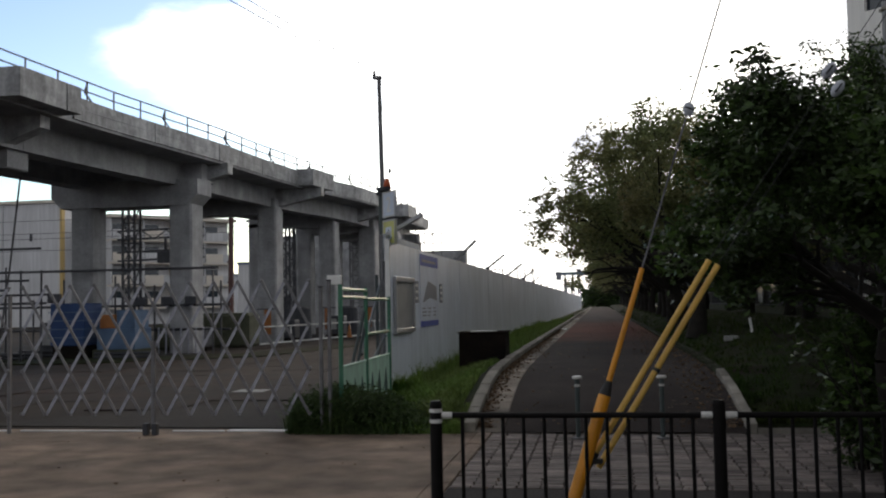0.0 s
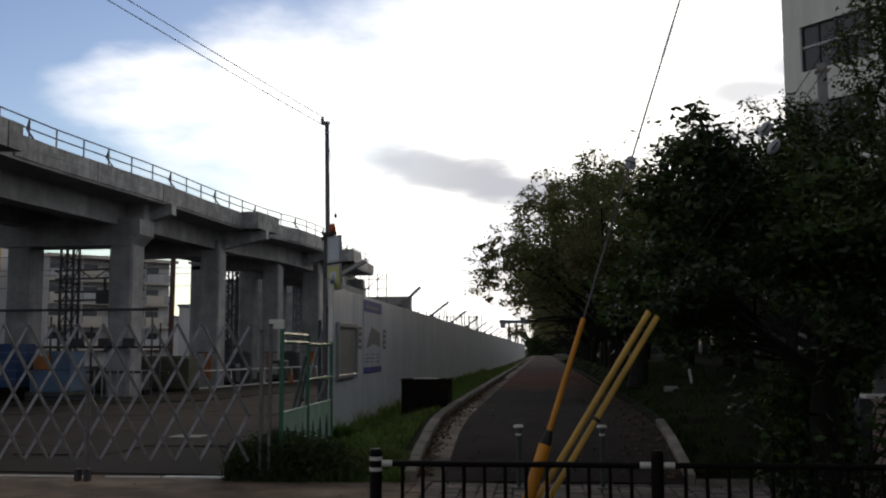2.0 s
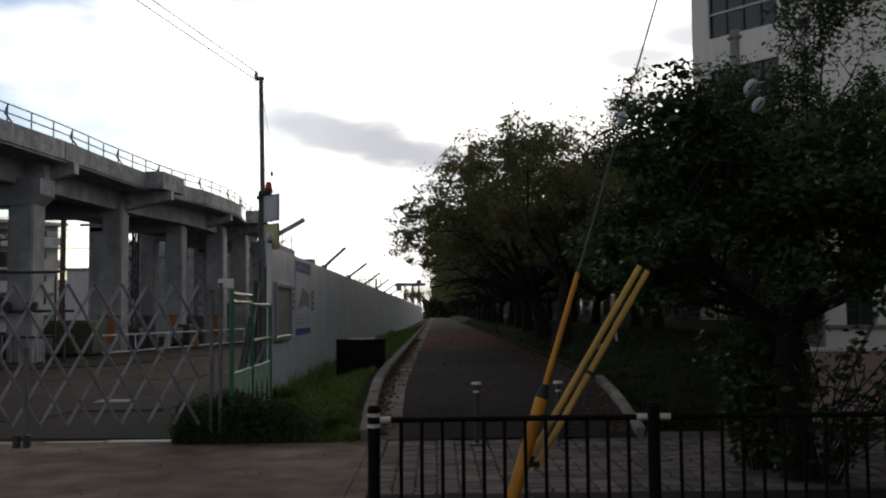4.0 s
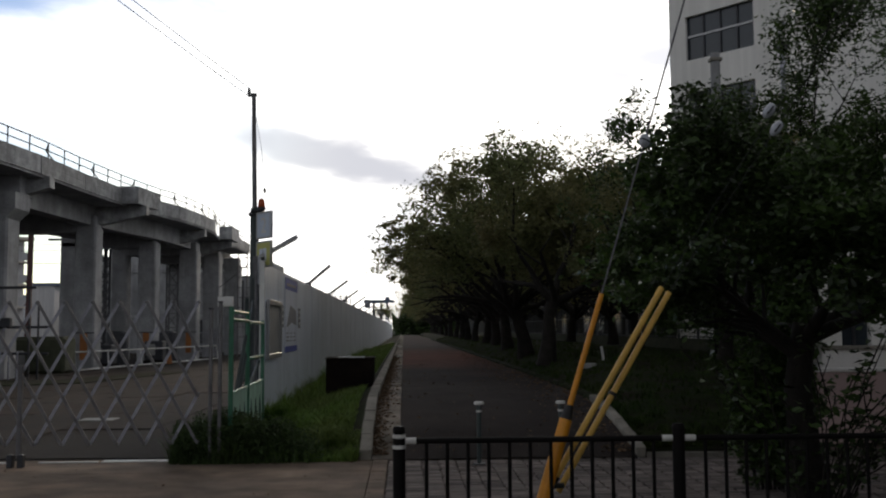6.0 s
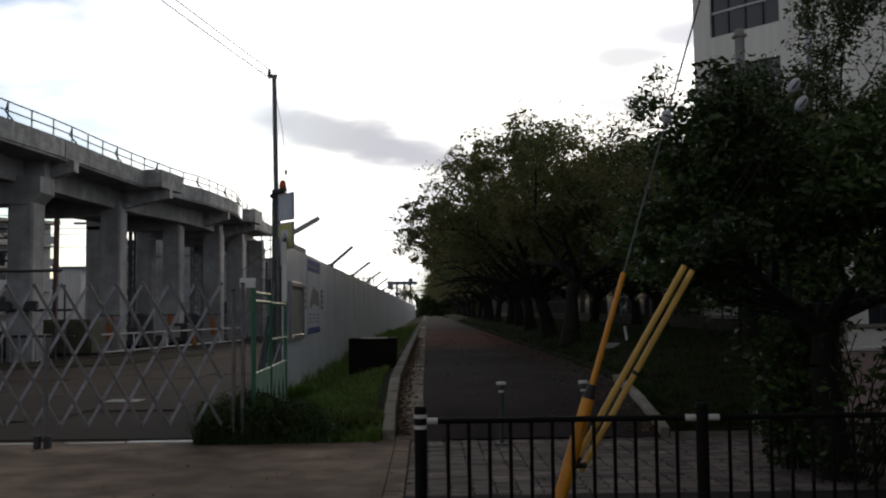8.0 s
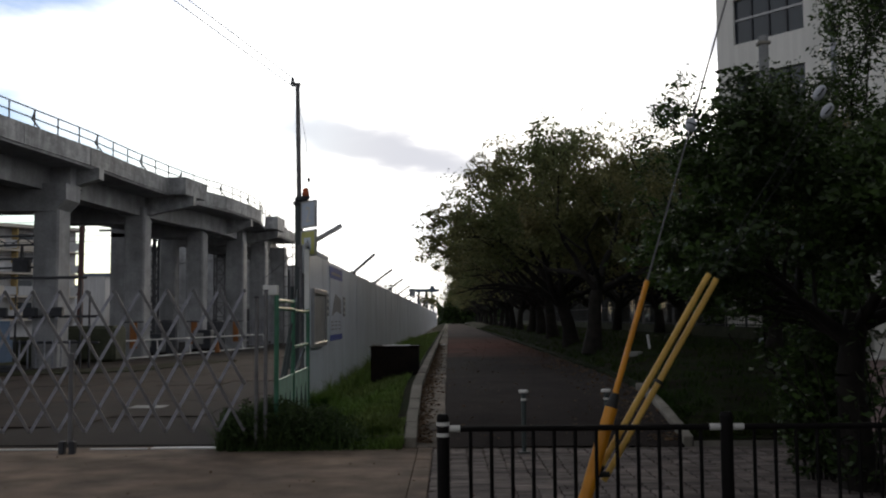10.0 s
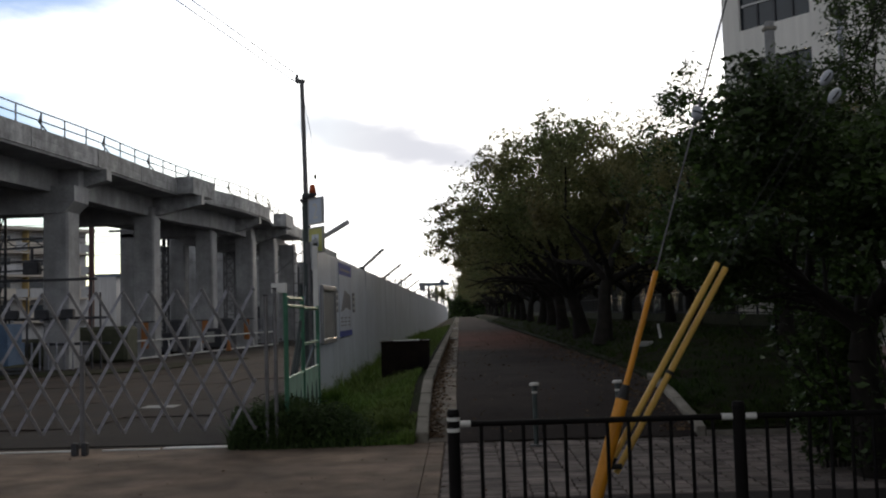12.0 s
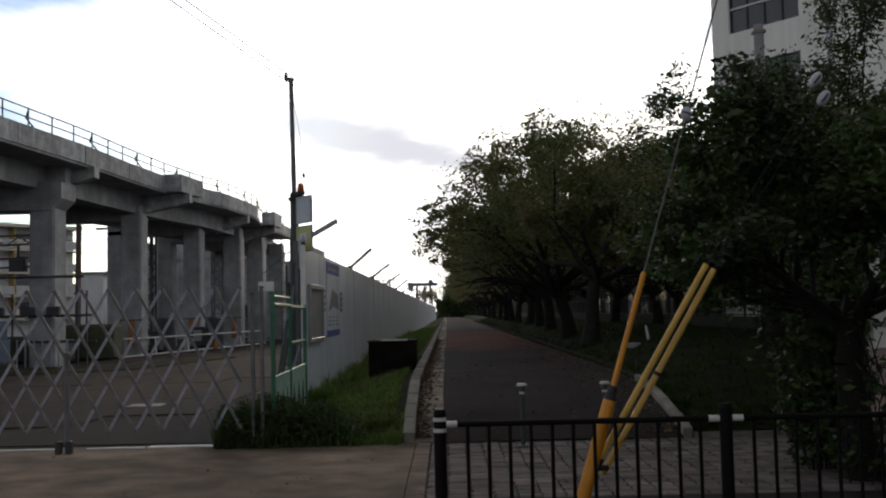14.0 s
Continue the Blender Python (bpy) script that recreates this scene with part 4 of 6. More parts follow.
for d in (Vector((0, 0, 0)), Vector((0.065, 0.03, -0.035))):
    bm = B(); rod(bm, h0 + d, h1 + d, 0.023, 0.023, 12); part("sleeve", bm, M["yellow_pale"], gw, "pale yellow plastic sleeve")
    wire("strand", [h1 + d, h2 + d * 1.2, h2 + (h2 - h1) * 2.2 + d], 0.0035, M["rubber"], gw)
    bm = B(); bmesh.ops.create_uvsphere(bm, u_segments=12, v_segments=8, radius=0.052, matrix=Matrix.LocRotScale(h2 + d * 1.0 + Vector((0, 0, 0.07 if d.x == 0 else -0.03)), Euler((0, radians(35), 0)), (0.8, 0.8, 1.35)))
    ins_ = part("insulator", bm, M["porcelain"], gw, "white porcelain egg insulator", smooth=True)
    c_ = h2 + d + Vector((0, 0, 0.07 if d.x == 0 else -0.03))
    part("groove", rod(B(), c_ + Vector((-0.005, 0, 0.004)), c_ + Vector((0.005, 0, -0.004)), 0.0535, n=12), M["cable"], ins_)
bm = B(); rod(bm, h0 + (h1 - h0) * 0.47 + Vector((0.065, 0.03, -0.035)), h0 + (h1 - h0) * 0.485 + Vector((0.065, 0.03, -0.035)), 0.031, n=10); part("clip", bm, M["rubber"], gw)
bm = B(); rod(bm, (0.055, 7.08, 0.05), h0 + (h1 - h0) * 0.02, 0.014, n=8); rod(bm, h0 + Vector((-.06, -.02, -.1)), h0 + Vector((.05, 0, .08)), 0.03, 0.03, 8); rod(bm, h0 + Vector((.03, -.03, .02)), h0 + Vector((.10, -.03, .02)), 0.02, n=6)
part("anchor_clamp", bm, M["rubber"], gw, "dark bolted anchor clamp")

# ---------- building yard under the viaduct ----------
def lattice_tower(x, y, h, w, mt):
    t = thing("lattice_tower", "dark steel lattice shaft standing in the yard", "tower", "yard towers")
    for dx in (0, w):
        for dy in (0, w):
            bm = B(); rod(bm, (x + dx, y + dy, 0), (x + dx, y + dy, h), 0.06, n=6); part("leg", bm, M[mt], t)
    k = int(h / 0.9)
    for i in range(k):
        z = i * 0.9
        bm = B()
        rod(bm, (x, y, z), (x + w, y, z + 0.9), 0.03, n=5); rod(bm, (x + w, y, z), (x, y, z + 0.9), 0.03, n=5); rod(bm, (x, y, z), (x + w, y, z), 0.035, n=5)
        rod(bm, (x + w, y, z), (x + w, y + w, z + 0.9), 0.03, n=5); rod(bm, (x + w, y, z), (x + w, y + w, z), 0.035, n=5)
        part("bracing", bm, M[mt], t)


lattice_tower(-20.2, 40.0, 7.5, 0.55, "darkmetal")
lattice_tower(-17.4, 52.0, 8.0, 0.9, "darkmetal")
rp_ = thing("red_column", "dark red-brown steel column behind the piers", "column")
bm = B(); rod(bm, (-34.7, 90, 0), (-34.6, 90, 12.7), 0.28, 0.25, 10); part("shaft", bm, M["redpole"], rp_)
for z in (2, 4, 6):
    bm = B(); rod(bm, (-34.7, 90, z), (-34.7, 90, z + 0.15), 0.33, n=10); part("collar", bm, M["redpole"], rp_)

sc = thing("scaffold", "dark scaffold tubes round the pier feet", "scaffold")
rs = random.Random(9)
for x0, x1, y, z in ((-21.5, -13.0, 33.0, 3.05), (-21.5, -12.6, 33.1, 1.75), (-21.5, -12.6, 33.1, 0.9), (-27, -18.4, 31, 1.85), (-27, -19.8, 31, 2.4), (-27, -21, 31, 1.35)):
    bm = B(); rod(bm, (x0, y, z), (x1, y, z + rs.uniform(-.05, .05)), 0.045, n=6); part("ledger", bm, M["darkmetal"], sc)
for x in (-21.2, -20.1, -18.9, -16.9, -16.0, -15.4, -13.2, -12.9, -23, -24.5, -26):
    bm = B(); rod(bm, (x, 33.0, 0), (x, 33.0, rs.uniform(1.9, 3.4)), 0.035, n=6); part("standard", bm, M["darkmetal"], sc)
for k in range(7):
    x = -15.2 + 0.28 * k
    bm = B(); rod(bm, (x, 32.9, 0.0), (x, 32.9, 0.95), 0.03, n=6); part("fence_bar", bm, M["steel"], sc)
for z in (5.3, 4.9, 4.3, 3.9):
    bm = B(); rod(bm, (-22.0, 43, z), (-17.7, 43, z + 0.1), 0.05, n=6); part("ledger", bm, M["darkmetal"], sc)
for k in range(7):
    bm = B(); rod(bm, (-22 + k * 0.61, 43, 4.9 if k % 2 else 5.3), (-21.39 + k * 0.61, 43, 5.3 if k % 2 else 4.9), 0.03, n=5); part("brace", bm, M["darkmetal"], sc)
fl = thing("floodlight", "dark floodlight box hung in the scaffold", "floodlight")
part("housing", box(B(), -19.9, 42.7, 3.75, -19.2, 43.1, 4.3, 0.03), M["darkmetal"], fl)
part("hanger", box(B(), -19.6, 42.85, 4.3, -19.5, 42.95, 4.9), M["darkmetal"], fl)
# far scaffold by the last pier
sc = thing("scaffold", "thin scaffold with ladder beside the end pier", "scaffold")
for k in range(4):
    bm = B(); rod(bm, (-10.9 + 0.55 * k, 60, 0), (-10.9 + 0.55 * k, 60, 6.4), 0.035, n=6); part("standard", bm, M["dull_steel"], sc)
for z in np.arange(1.2, 6.4, 0.6):
    bm = B(); rod(bm, (-10.9, 60, z), (-9.25, 60, z), 0.028, n=5); part("ledger", bm, M["dull_steel"], sc)
bm = B(); rod(bm, (-12.0, 60, 4.2), (-9.4, 60, 6.3), 0.03, n=5); part("brace", bm, M["dull_steel"], sc)

cr = thing("blue_crate", "blue ribbed plastic crate stack in the yard", "crate")
part("body", box(B(), -17.65, 30.0, 0.45, -16.45, 31.2, 1.85, 0.03), M["blue"], cr)
for z in (0.7, 0.98, 1.26, 1.54):
    part("rib", box(B(), -17.69, 29.95, z, -16.41, 31.25, z + 0.035), M["blue_light"], cr)
part("skid", box(B(), -17.6, 30.05, 0, -16.5, 31.1, 0.45, 0.02), M["rust"], cr)
cr = thing("material_stack", "stack of pale blue and brown covered materials", "stack")
part("lower", box(B(), -16.1, 30.2, 0.3, -14.75, 31.4, 1.0, 0.02), M["blue_light"], cr)
part("upper", box(B(), -16.05, 30.3, 1.0, -15.5, 31.3, 1.45, 0.02), M["orange"], cr)
part("sheet", box(B(), -15.45, 30.3, 1.0, -14.8, 31.3, 1.6, 0.02), M["blue_light"], cr)
part("pallet", box(B(), -16.2, 30.1, 0.0, -14.7, 31.5, 0.3, 0.01), M["olive"], cr)
for a in ((-15.7, 37.6, -13.6, 39.0, 1.4), (-16.9, 36.0, -16.0, 37.2, 1.0)):
    tp = thing("covered_stack", "olive tarpaulin covered stack beside the pier", "stack", "covered stacks")
    part("cover", box(B(), a[0], a[1], 0, a[2], a[3], a[4], 0.12), M["olive"], tp)
for x, y in ((-14.2, 46.5), (-13.2, 52.0), (-20.4, 29)):
    tk = thing("dark_tank", "dark round water tank by the piers", "tank", "yard tanks")
    bm = B(); rod(bm, (x, y, 0), (x, y, 1.5), 0.55, 0.5, 16); part("body", bm, M["darkmetal"], tk)
    bm = B(); rod(bm, (x, y, 1.5), (x, y, 1.6), 0.4, 0.3, 14); part("lid", bm, M["darkmetal"], tk)
for x1, y in ((-13.83, 41.8), (-13.17, 49.2), (-12.23, 54.5)):
    pg = thing("pier_guard", "orange guard board tied to the pier foot", "guard board", "pier guards")
    part("board", box(B(), x1 - 0.55, y - 0.05, 0.4, x1 - 0.25, y - 0.012, 1.5), M["orange"], pg)
    part("tie", box(B(), x1 - 0.9, y - 0.03, 1.5, x1 + 0.03, y - 0.01, 1.55), M["darkmetal"], pg)
br = thing("barrier_rail", "white tubular barrier along the yard edge", "barrier")
for a, b, z in (((-14.2, 40.0), (-11.4, 56), 0.75), ((-13.6, 39), (-11.0, 55), 0.08)):
    bm = B(); rod(bm, (*a, z), (*b, z), 0.035, n=6); part("rail", bm, M["white"], br)
for k in range(6):
    f_ = k / 5
    bm = B(); rod(bm, (-14.2 + 2.8 * f_, 40 + 16 * f_, 0.75), (-14.0 + 2.8 * f_, 39.5 + 16 * f_, 0), 0.025, n=5); part("leg", bm, M["white"], br)
solid("soil_strip", prism(B(), [(-26, 26.6), (-15, 27.4), (-10.5, 30.5), (-9.0, 38), (-10.2, 38), (-12, 32.2), (-16, 30.5), (-26, 30.2)], "z", -0.1, 0.035), M["turf"], "strip of dark weedy soil before the piers", "soil", kind="structure")
# rusty road plates laid over the yard
plates = thing("road_plates", "brown steel road plates laid edge to edge over the yard", "road plate", kind="structure")
me_a = mesh_of("road_plate", box(B(), 0.006, 0.006, -0.02, 1.514, 3.034, 0.006, 0.003), M["plate"])
for i in range(8):
    for j in range(9):
        if rs.random() < 0.08: continue
        ob = new("road_plate", me_a); ob.parent = plates
        ob.location = (-3.3 - 1.52 * (i + 1), 14.6 + 3.04 * j + (i % 2) * 1.5, rs.uniform(-.004, .01)); ob.rotation_euler = (0, rs.uniform(-.004, .004), rs.uniform(-.006, .006))
# the bright reflection of a puddle, put in as a pale sheet
for x, y, s in ((-6.55, 17.6, 0.5),):
    pd = thing("steel_plate", "pale sheet standing for the glint of a puddle in the yard", "plate", "yard plates")
    part("sheet", box(B(), x, y, -0.004, x + s * 1.2, y + s, 0.02, 0.003), M["board"], pd)


# ---------- flats beyond the viaduct ----------
def flats(at, turn, n_bays, floors, label):
    """A block of flats: gable wall, balconies with panels, windows behind."""
    t = thing("apartment_block", label, "apartment building", "flats beyond the viaduct", at=at)
    bw, fh, dp = 3.7, 2.5, 9.0
    W, H = n_bays * bw, floors * fh + 1.75
    part("wall", box(B(), 0, 0, 0, W, dp, H), M["flat_wall"], t)
    part("roof", box(B(), -0.3, -1.6, H, W + 0.3, dp + 0.3, H + 0.35), M["flat_balcony"], t)
    for k in range(floors):
        z = 1.9 + k * fh
        part("balcony_slab", box(B(), 0, -1.4, z - 0.18, W, 0, z), M["flat_balcony"], t)
        for i in range(n_bays):
            part("balcony_panel", box(B(), i * bw + 0.12, -1.42, z + 0.05, i * bw + bw * 0.62, -1.36, z + 1.05), M["flat_balcony" if (i + k) % 3 else "flat_wall"], t)
            part("balcony_rail", box(B(), i * bw + bw * 0.62, -1.41, z + 0.1, i * bw + bw - 0.1, -1.37, z + 1.0), M["frame"], t)
            part("window", box(B(), i * bw + 0.5, -0.06, z + 0.2, i * bw + 2.3, -0.02, z + 1.8), M["glass"], t)
            part("partition", box(B(), i * bw - 0.06, -1.35, z, i * bw + 0.06, 0, z + fh - 0.2), M["flat_yellow" if i % 3 == 2 else "flat_wall"], t)
    t.rotation_euler = (0, 0, radians(turn))
    return t


flats((-52.8, 99.9, 0), 50, 4, 4, "cream block of flats with stacked balconies")
wb = thing("apartment_block", "pale gable end of a block of flats with ochre edges", "apartment building", "flats beyond the viaduct", at=(-66.5, 97, 0))
part("gable_wall", box(B(), 0, 0, 0, 9.9, 3, 13.3), M["flat_wall"], wb)
part("ochre_edge", box(B(), 9.9, -0.05, 0, 10.12, 0.6, 13.3), M["flat_yellow"], wb)
part("ochre_side", box(B(), -8, -0.05, 0, 0, 0.4, 13.0), M["flat_yellow"], wb)
part("roof", box(B(), -8, -0.3, 13.3, 10.5, 3.2, 13.6), M["flat_balcony"], wb)
for z in (2, 4.7, 7.4, 10.1):
    part("window", box(B(), 0.6, -0.05, z, 2.6, -0.01, z + 1.3), M["glass"], wb)
    part("window", box(B(), -3.2, -0.1, z, -1.2, -0.06, z + 1.3), M["glass"], wb)
part("drain_pipe", box(B(), 3.1, -0.12, 0, 3.3, -0.01, 13.2), M["frame"], wb)
part("number_bar", box(B(), 6.4, -0.06, 9.2, 6.7, -0.02, 10.0), M["darkmetal"], wb)
# low town beyond
rt = random.Random(21)
for i in range(16):
    x = -90 + i * 3.9 + rt.uniform(-1, 1); y = 170 + rt.uniform(0, 50); h = rt.uniform(5, 10)
    t = thing("town_house", "distant pale low building beyond the yard", "house", "distant houses")
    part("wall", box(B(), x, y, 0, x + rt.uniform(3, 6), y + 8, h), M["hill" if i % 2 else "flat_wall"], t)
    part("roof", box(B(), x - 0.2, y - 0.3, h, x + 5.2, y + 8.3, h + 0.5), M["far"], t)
# travelling gantry far down the lane
ga = thing("gantry_crane", "distant blue-grey gantry crane beyond the lane end", "crane")
for x in (-13.0, -10.0, -7.5):
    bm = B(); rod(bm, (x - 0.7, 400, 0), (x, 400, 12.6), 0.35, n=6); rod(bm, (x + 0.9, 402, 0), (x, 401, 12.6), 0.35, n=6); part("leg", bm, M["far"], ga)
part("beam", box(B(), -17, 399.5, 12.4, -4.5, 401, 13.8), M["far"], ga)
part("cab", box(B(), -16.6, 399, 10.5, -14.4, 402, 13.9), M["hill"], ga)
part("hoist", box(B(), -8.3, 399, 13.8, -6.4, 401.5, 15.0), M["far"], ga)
# overhead cables to the pole head
for dz in (0, 0.14):
    wire("overhead_cable", [(-3.40 - 0.158 * s, 16.3 - s, 5.48 + dz - 0.012 * s + 0.0012 * s * s) for s in range(0, 32, 2)], 0.006, M["cable"], None, "thin overhead cable slung from the pole head", "cable")
# leaning cable at the yard side
wire("stay_cable", [(-19.55, 30, 0.0), (-19.1, 30, 3.2), (-18.75, 30, 6.15)], 0.035, M["cable"], None, "dark stay cable rising in the yard", "cable")
# clutter round the pier feet
rk = random.Random(31)
for k in range(9):
    x, y = -21.0 + rk.uniform(0, 7.5), 29.5 + rk.uniform(0, 3.0)
    sk_ = thing("pipe_bundle", "dark bundle of steel pipes lying in the yard", "pipes", "pipe bundles")
    for q in range(6):
        part("pipe", rod(B(), (x + 0.13 * (q % 3), y, 0.07 + 0.12 * (q // 3)), (x + 0.13 * (q % 3) + 1.6, y + 0.25, 0.07 + 0.12 * (q // 3)), 0.055, n=7), M["darkmetal"], sk_)
for x, y in ((-12.0, 47.5), (-16.3, 33.0)):
    cn = thing("traffic_cone", "dull orange traffic cone in the yard", "cone", "yard cones")
    part("cone", rod(B(), (x, y, 0.03), (x, y, 0.68), 0.14, 0.025, 10), M["orange"], cn)
    part("base", box(B(), x - 0.19, y - 0.19, 0, x + 0.19, y + 0.19, 0.03), M["rubber"], cn)
for x, y, w, h in ((-19.4, 32.2, 0.9, 1.2), (-15.3, 34.9, 1.0, 0.9), (-14.8, 44.0, 1.1, 1.0), (-22.3, 30.5, 1.3, 0.9), (-13.6, 49.0, 0.9, 1.1)):
    mb = thing("machine_box", "dark machine housing standing in the yard", "machine", "yard machines")
    part("housing", box(B(), x, y, 0.15, x + w, y + 0.8, h, 0.05), M["darkmetal"], mb)
    part("skid", box(B(), x - 0.05, y + 0.05, 0, x + w + 0.05, y + 0.75, 0.15), M["rust"], mb)
    part("panel", box(B(), x + 0.12, y - 0.02, 0.4, x + w * 0.6, y, h - 0.15), M["board"], mb)
for x in (-14.3, -13.2, -12.3):
    vp_ = thing("fence_panel", "pale wire fence panel beside the piers", "fence panel", "yard fence panels")
    y = 56.5 + (x + 14) * 2
    for q in range(8):
        part("bar", rod(B(), (x + 0.13 * q, y, 0.1), (x + 0.13 * q, y, 1.5), 0.012, n=5), M["steel"], vp_)
    for z in (0.12, 0.8, 1.48):
        part("rail", rod(B(), (x, y, z), (x + 0.92, y, z), 0.018, n=5), M["steel"], vp_)
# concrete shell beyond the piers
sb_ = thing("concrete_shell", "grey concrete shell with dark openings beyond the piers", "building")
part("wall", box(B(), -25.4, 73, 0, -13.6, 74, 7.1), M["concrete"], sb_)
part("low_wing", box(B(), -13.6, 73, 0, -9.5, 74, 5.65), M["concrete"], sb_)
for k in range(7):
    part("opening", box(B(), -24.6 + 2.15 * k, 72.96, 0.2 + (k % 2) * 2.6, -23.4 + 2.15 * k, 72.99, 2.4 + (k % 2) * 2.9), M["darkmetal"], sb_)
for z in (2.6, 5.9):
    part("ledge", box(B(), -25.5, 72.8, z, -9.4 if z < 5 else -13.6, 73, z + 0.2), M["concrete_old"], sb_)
lattice_tower(-18.9, 58.0, 7.0, 0.7, "darkmetal")
lattice_tower(-15.9, 63.0, 6.5, 0.7, "dull_steel")
rw = thing("bar_row", "row of thin upright steel bars on the far works", "steel bars")
rb = random.Random(77)
for k in range(34):
    y = 66 + 2.6 * k
    part("bar", rod(B(), (-9.0 + rb.uniform(-.3, .3), y, 0), (-9.0 + rb.uniform(-.3, .3), y, 1.58 + y * 0.0385 + rb.uniform(-.5, .3)), 0.05, n=5), M["dull_steel"], rw)
part("ledger", rod(B(), (-9.0, 66, 3.9), (-9.0, 150, 6.6), 0.05, n=5), M["dull_steel"], rw)
part("slab", box(B(), -10.5, 62, 0, -8.4, 64, 3.95, 0.03), M["concrete"], rw)
# overhead railway lines beyond
for z in (7.2, 8.3, 8.8, 10.0):
    wire("overhead_line", [(-70, 84, z), (-22, 84, z + 0.2)], 0.025, M["cable"], None, "dark overhead railway line beyond the yard", "cable")
for x in (-46.0, -29.5):
    mp_ = thing("line_mast", "grey steel mast carrying railway lines", "mast", "line masts")
    part("mast", rod(B(), (x, 84, 0), (x, 84, 10.6), 0.16, 0.12, 10), M["dull_steel"], mp_)
    part("cross_arm", box(B(), x - 1.4, 83.9, 9.3, x + 1.4, 84.1, 9.5), M["dull_steel"], mp_)
# scaffold arm and posts by the yard's left edge
for z, x1 in ((3.55, -16.9), (2.55, -17.3), (2.1, -16.6), (1.7, -17.6)):
    wire("scaffold_tube", [(-22.5, 28.2, z), (x1, 28.2, z + 0.02)], 0.04, M["darkmetal"], None, "dark scaffold tube lashed across the yard", "scaffold tube")
for x in (-17.6, -16.9, -18.6):
    wire("scaffold_pole", [(x, 28.25, 0), (x, 28.25, 2.9)], 0.035, M["darkmetal"], None, "dark upright scaffold pole in the yard", "scaffold pole")
for x, y, z in ((-15.9, 33.0, 1.75), (-14.9, 33.0, 1.75), (-14.0, 33.0, 1.75), (-18.2, 31.2, 1.9)):
    lb = thing("site_lamp", "small dark site lamp clipped to the scaffold", "site lamp", "site lamps")
    part("housing", box(B(), x - 0.22, y - 0.12, z - 0.02, x + 0.22, y + 0.1, z + 0.3, 0.03), M["darkmetal"], lb)
    part("clip", box(B(), x - 0.04, y - 0.05, z - 0.12, x + 0.04, y + 0.08, z - 0.02), M["steel"], lb)

# ---------- foliage ----------


def leaf_mesh(name, centres, size, material, parent, rng, flat=0.5, aspect=0.45):
    """Many bent four-cornered leaves with random turn, one mesh."""
    c = np.asarray(centres)
    n = len(c)
    a = rng.normal(size=(n, 3)); a[:, 2] *= flat; a /= np.linalg.norm(a, axis=1)[:, None]
    b = rng.normal(size=(n, 3)); b -= (b * a).sum(1)[:, None] * a; b /= np.linalg.norm(b, axis=1)[:, None]
    nn = np.cross(a, b)
    s = (size * rng.uniform(0.6, 1.25, n))[:, None]
    v = np.empty((n, 4, 3))
    v[:, 0] = c - a * s * 0.5
    v[:, 1] = c + b * s * aspect * 0.5 + nn * s * 0.08
    v[:, 2] = c + a * s * 0.5 - nn * s * 0.10
    v[:, 3] = c - b * s * aspect * 0.5 + nn * s * 0.08
    me = bpy.data.meshes.new(name)
    me.vertices.add(4 * n); me.loops.add(4 * n); me.polygons.add(n)
    me.vertices.foreach_set("co", v.ravel())
    me.loops.foreach_set("vertex_index", np.arange(4 * n, dtype=np.int32))
    me.polygons.foreach_set("loop_start", np.arange(0, 4 * n, 4, dtype=np.int32))
    me.update(calc_edges=True)
    me.materials.append(material)
    ob = new(name, me)
    ob.parent = parent
    return ob


def grow(rng, start, way, length, radius, level, out, tips, pull, spread=0.75, levels=4, kids=(3, 4)):
    """Branches by recursion: segments (a, b, r0, r1) into out, twig points into tips."""
    p, d = np.array(start, float), np.array(way, float) / np.linalg.norm(way)
    steps = 4
    nodes = []
    for i in range(steps):
        d = d + rng.normal(0, 0.10 + 0.03 * level, 3) + np.array(pull) * 0.10
        d /= np.linalg.norm(d)
        q = p + d * length / steps
        r0, r1 = radius * (1 - 0.14 * i), radius * (1 - 0.14 * (i + 1))
        out.append((p.copy(), q.copy(), r0, r1))
        p = q
        nodes.append((p.copy(), d.copy(), r1))
        if level >= levels - 1: tips.append(p.copy())
    if level < levels:
        for k in range(rng.integers(kids[0], kids[1] + 1)):
            i = steps - 1 if k == 0 else rng.integers(1, steps)
            q, dd, r = nodes[i]
            side = rng.normal(0, 1, 3); side[2] *= 0.7
            nd = dd + side / np.linalg.norm(side) * spread + np.array(pull) * 0.25
            grow(rng, q, nd, length * rng.uniform(0.58, 0.8), r * rng.uniform(0.5, 0.72), level + 1, out, tips, pull, spread, levels, kids)


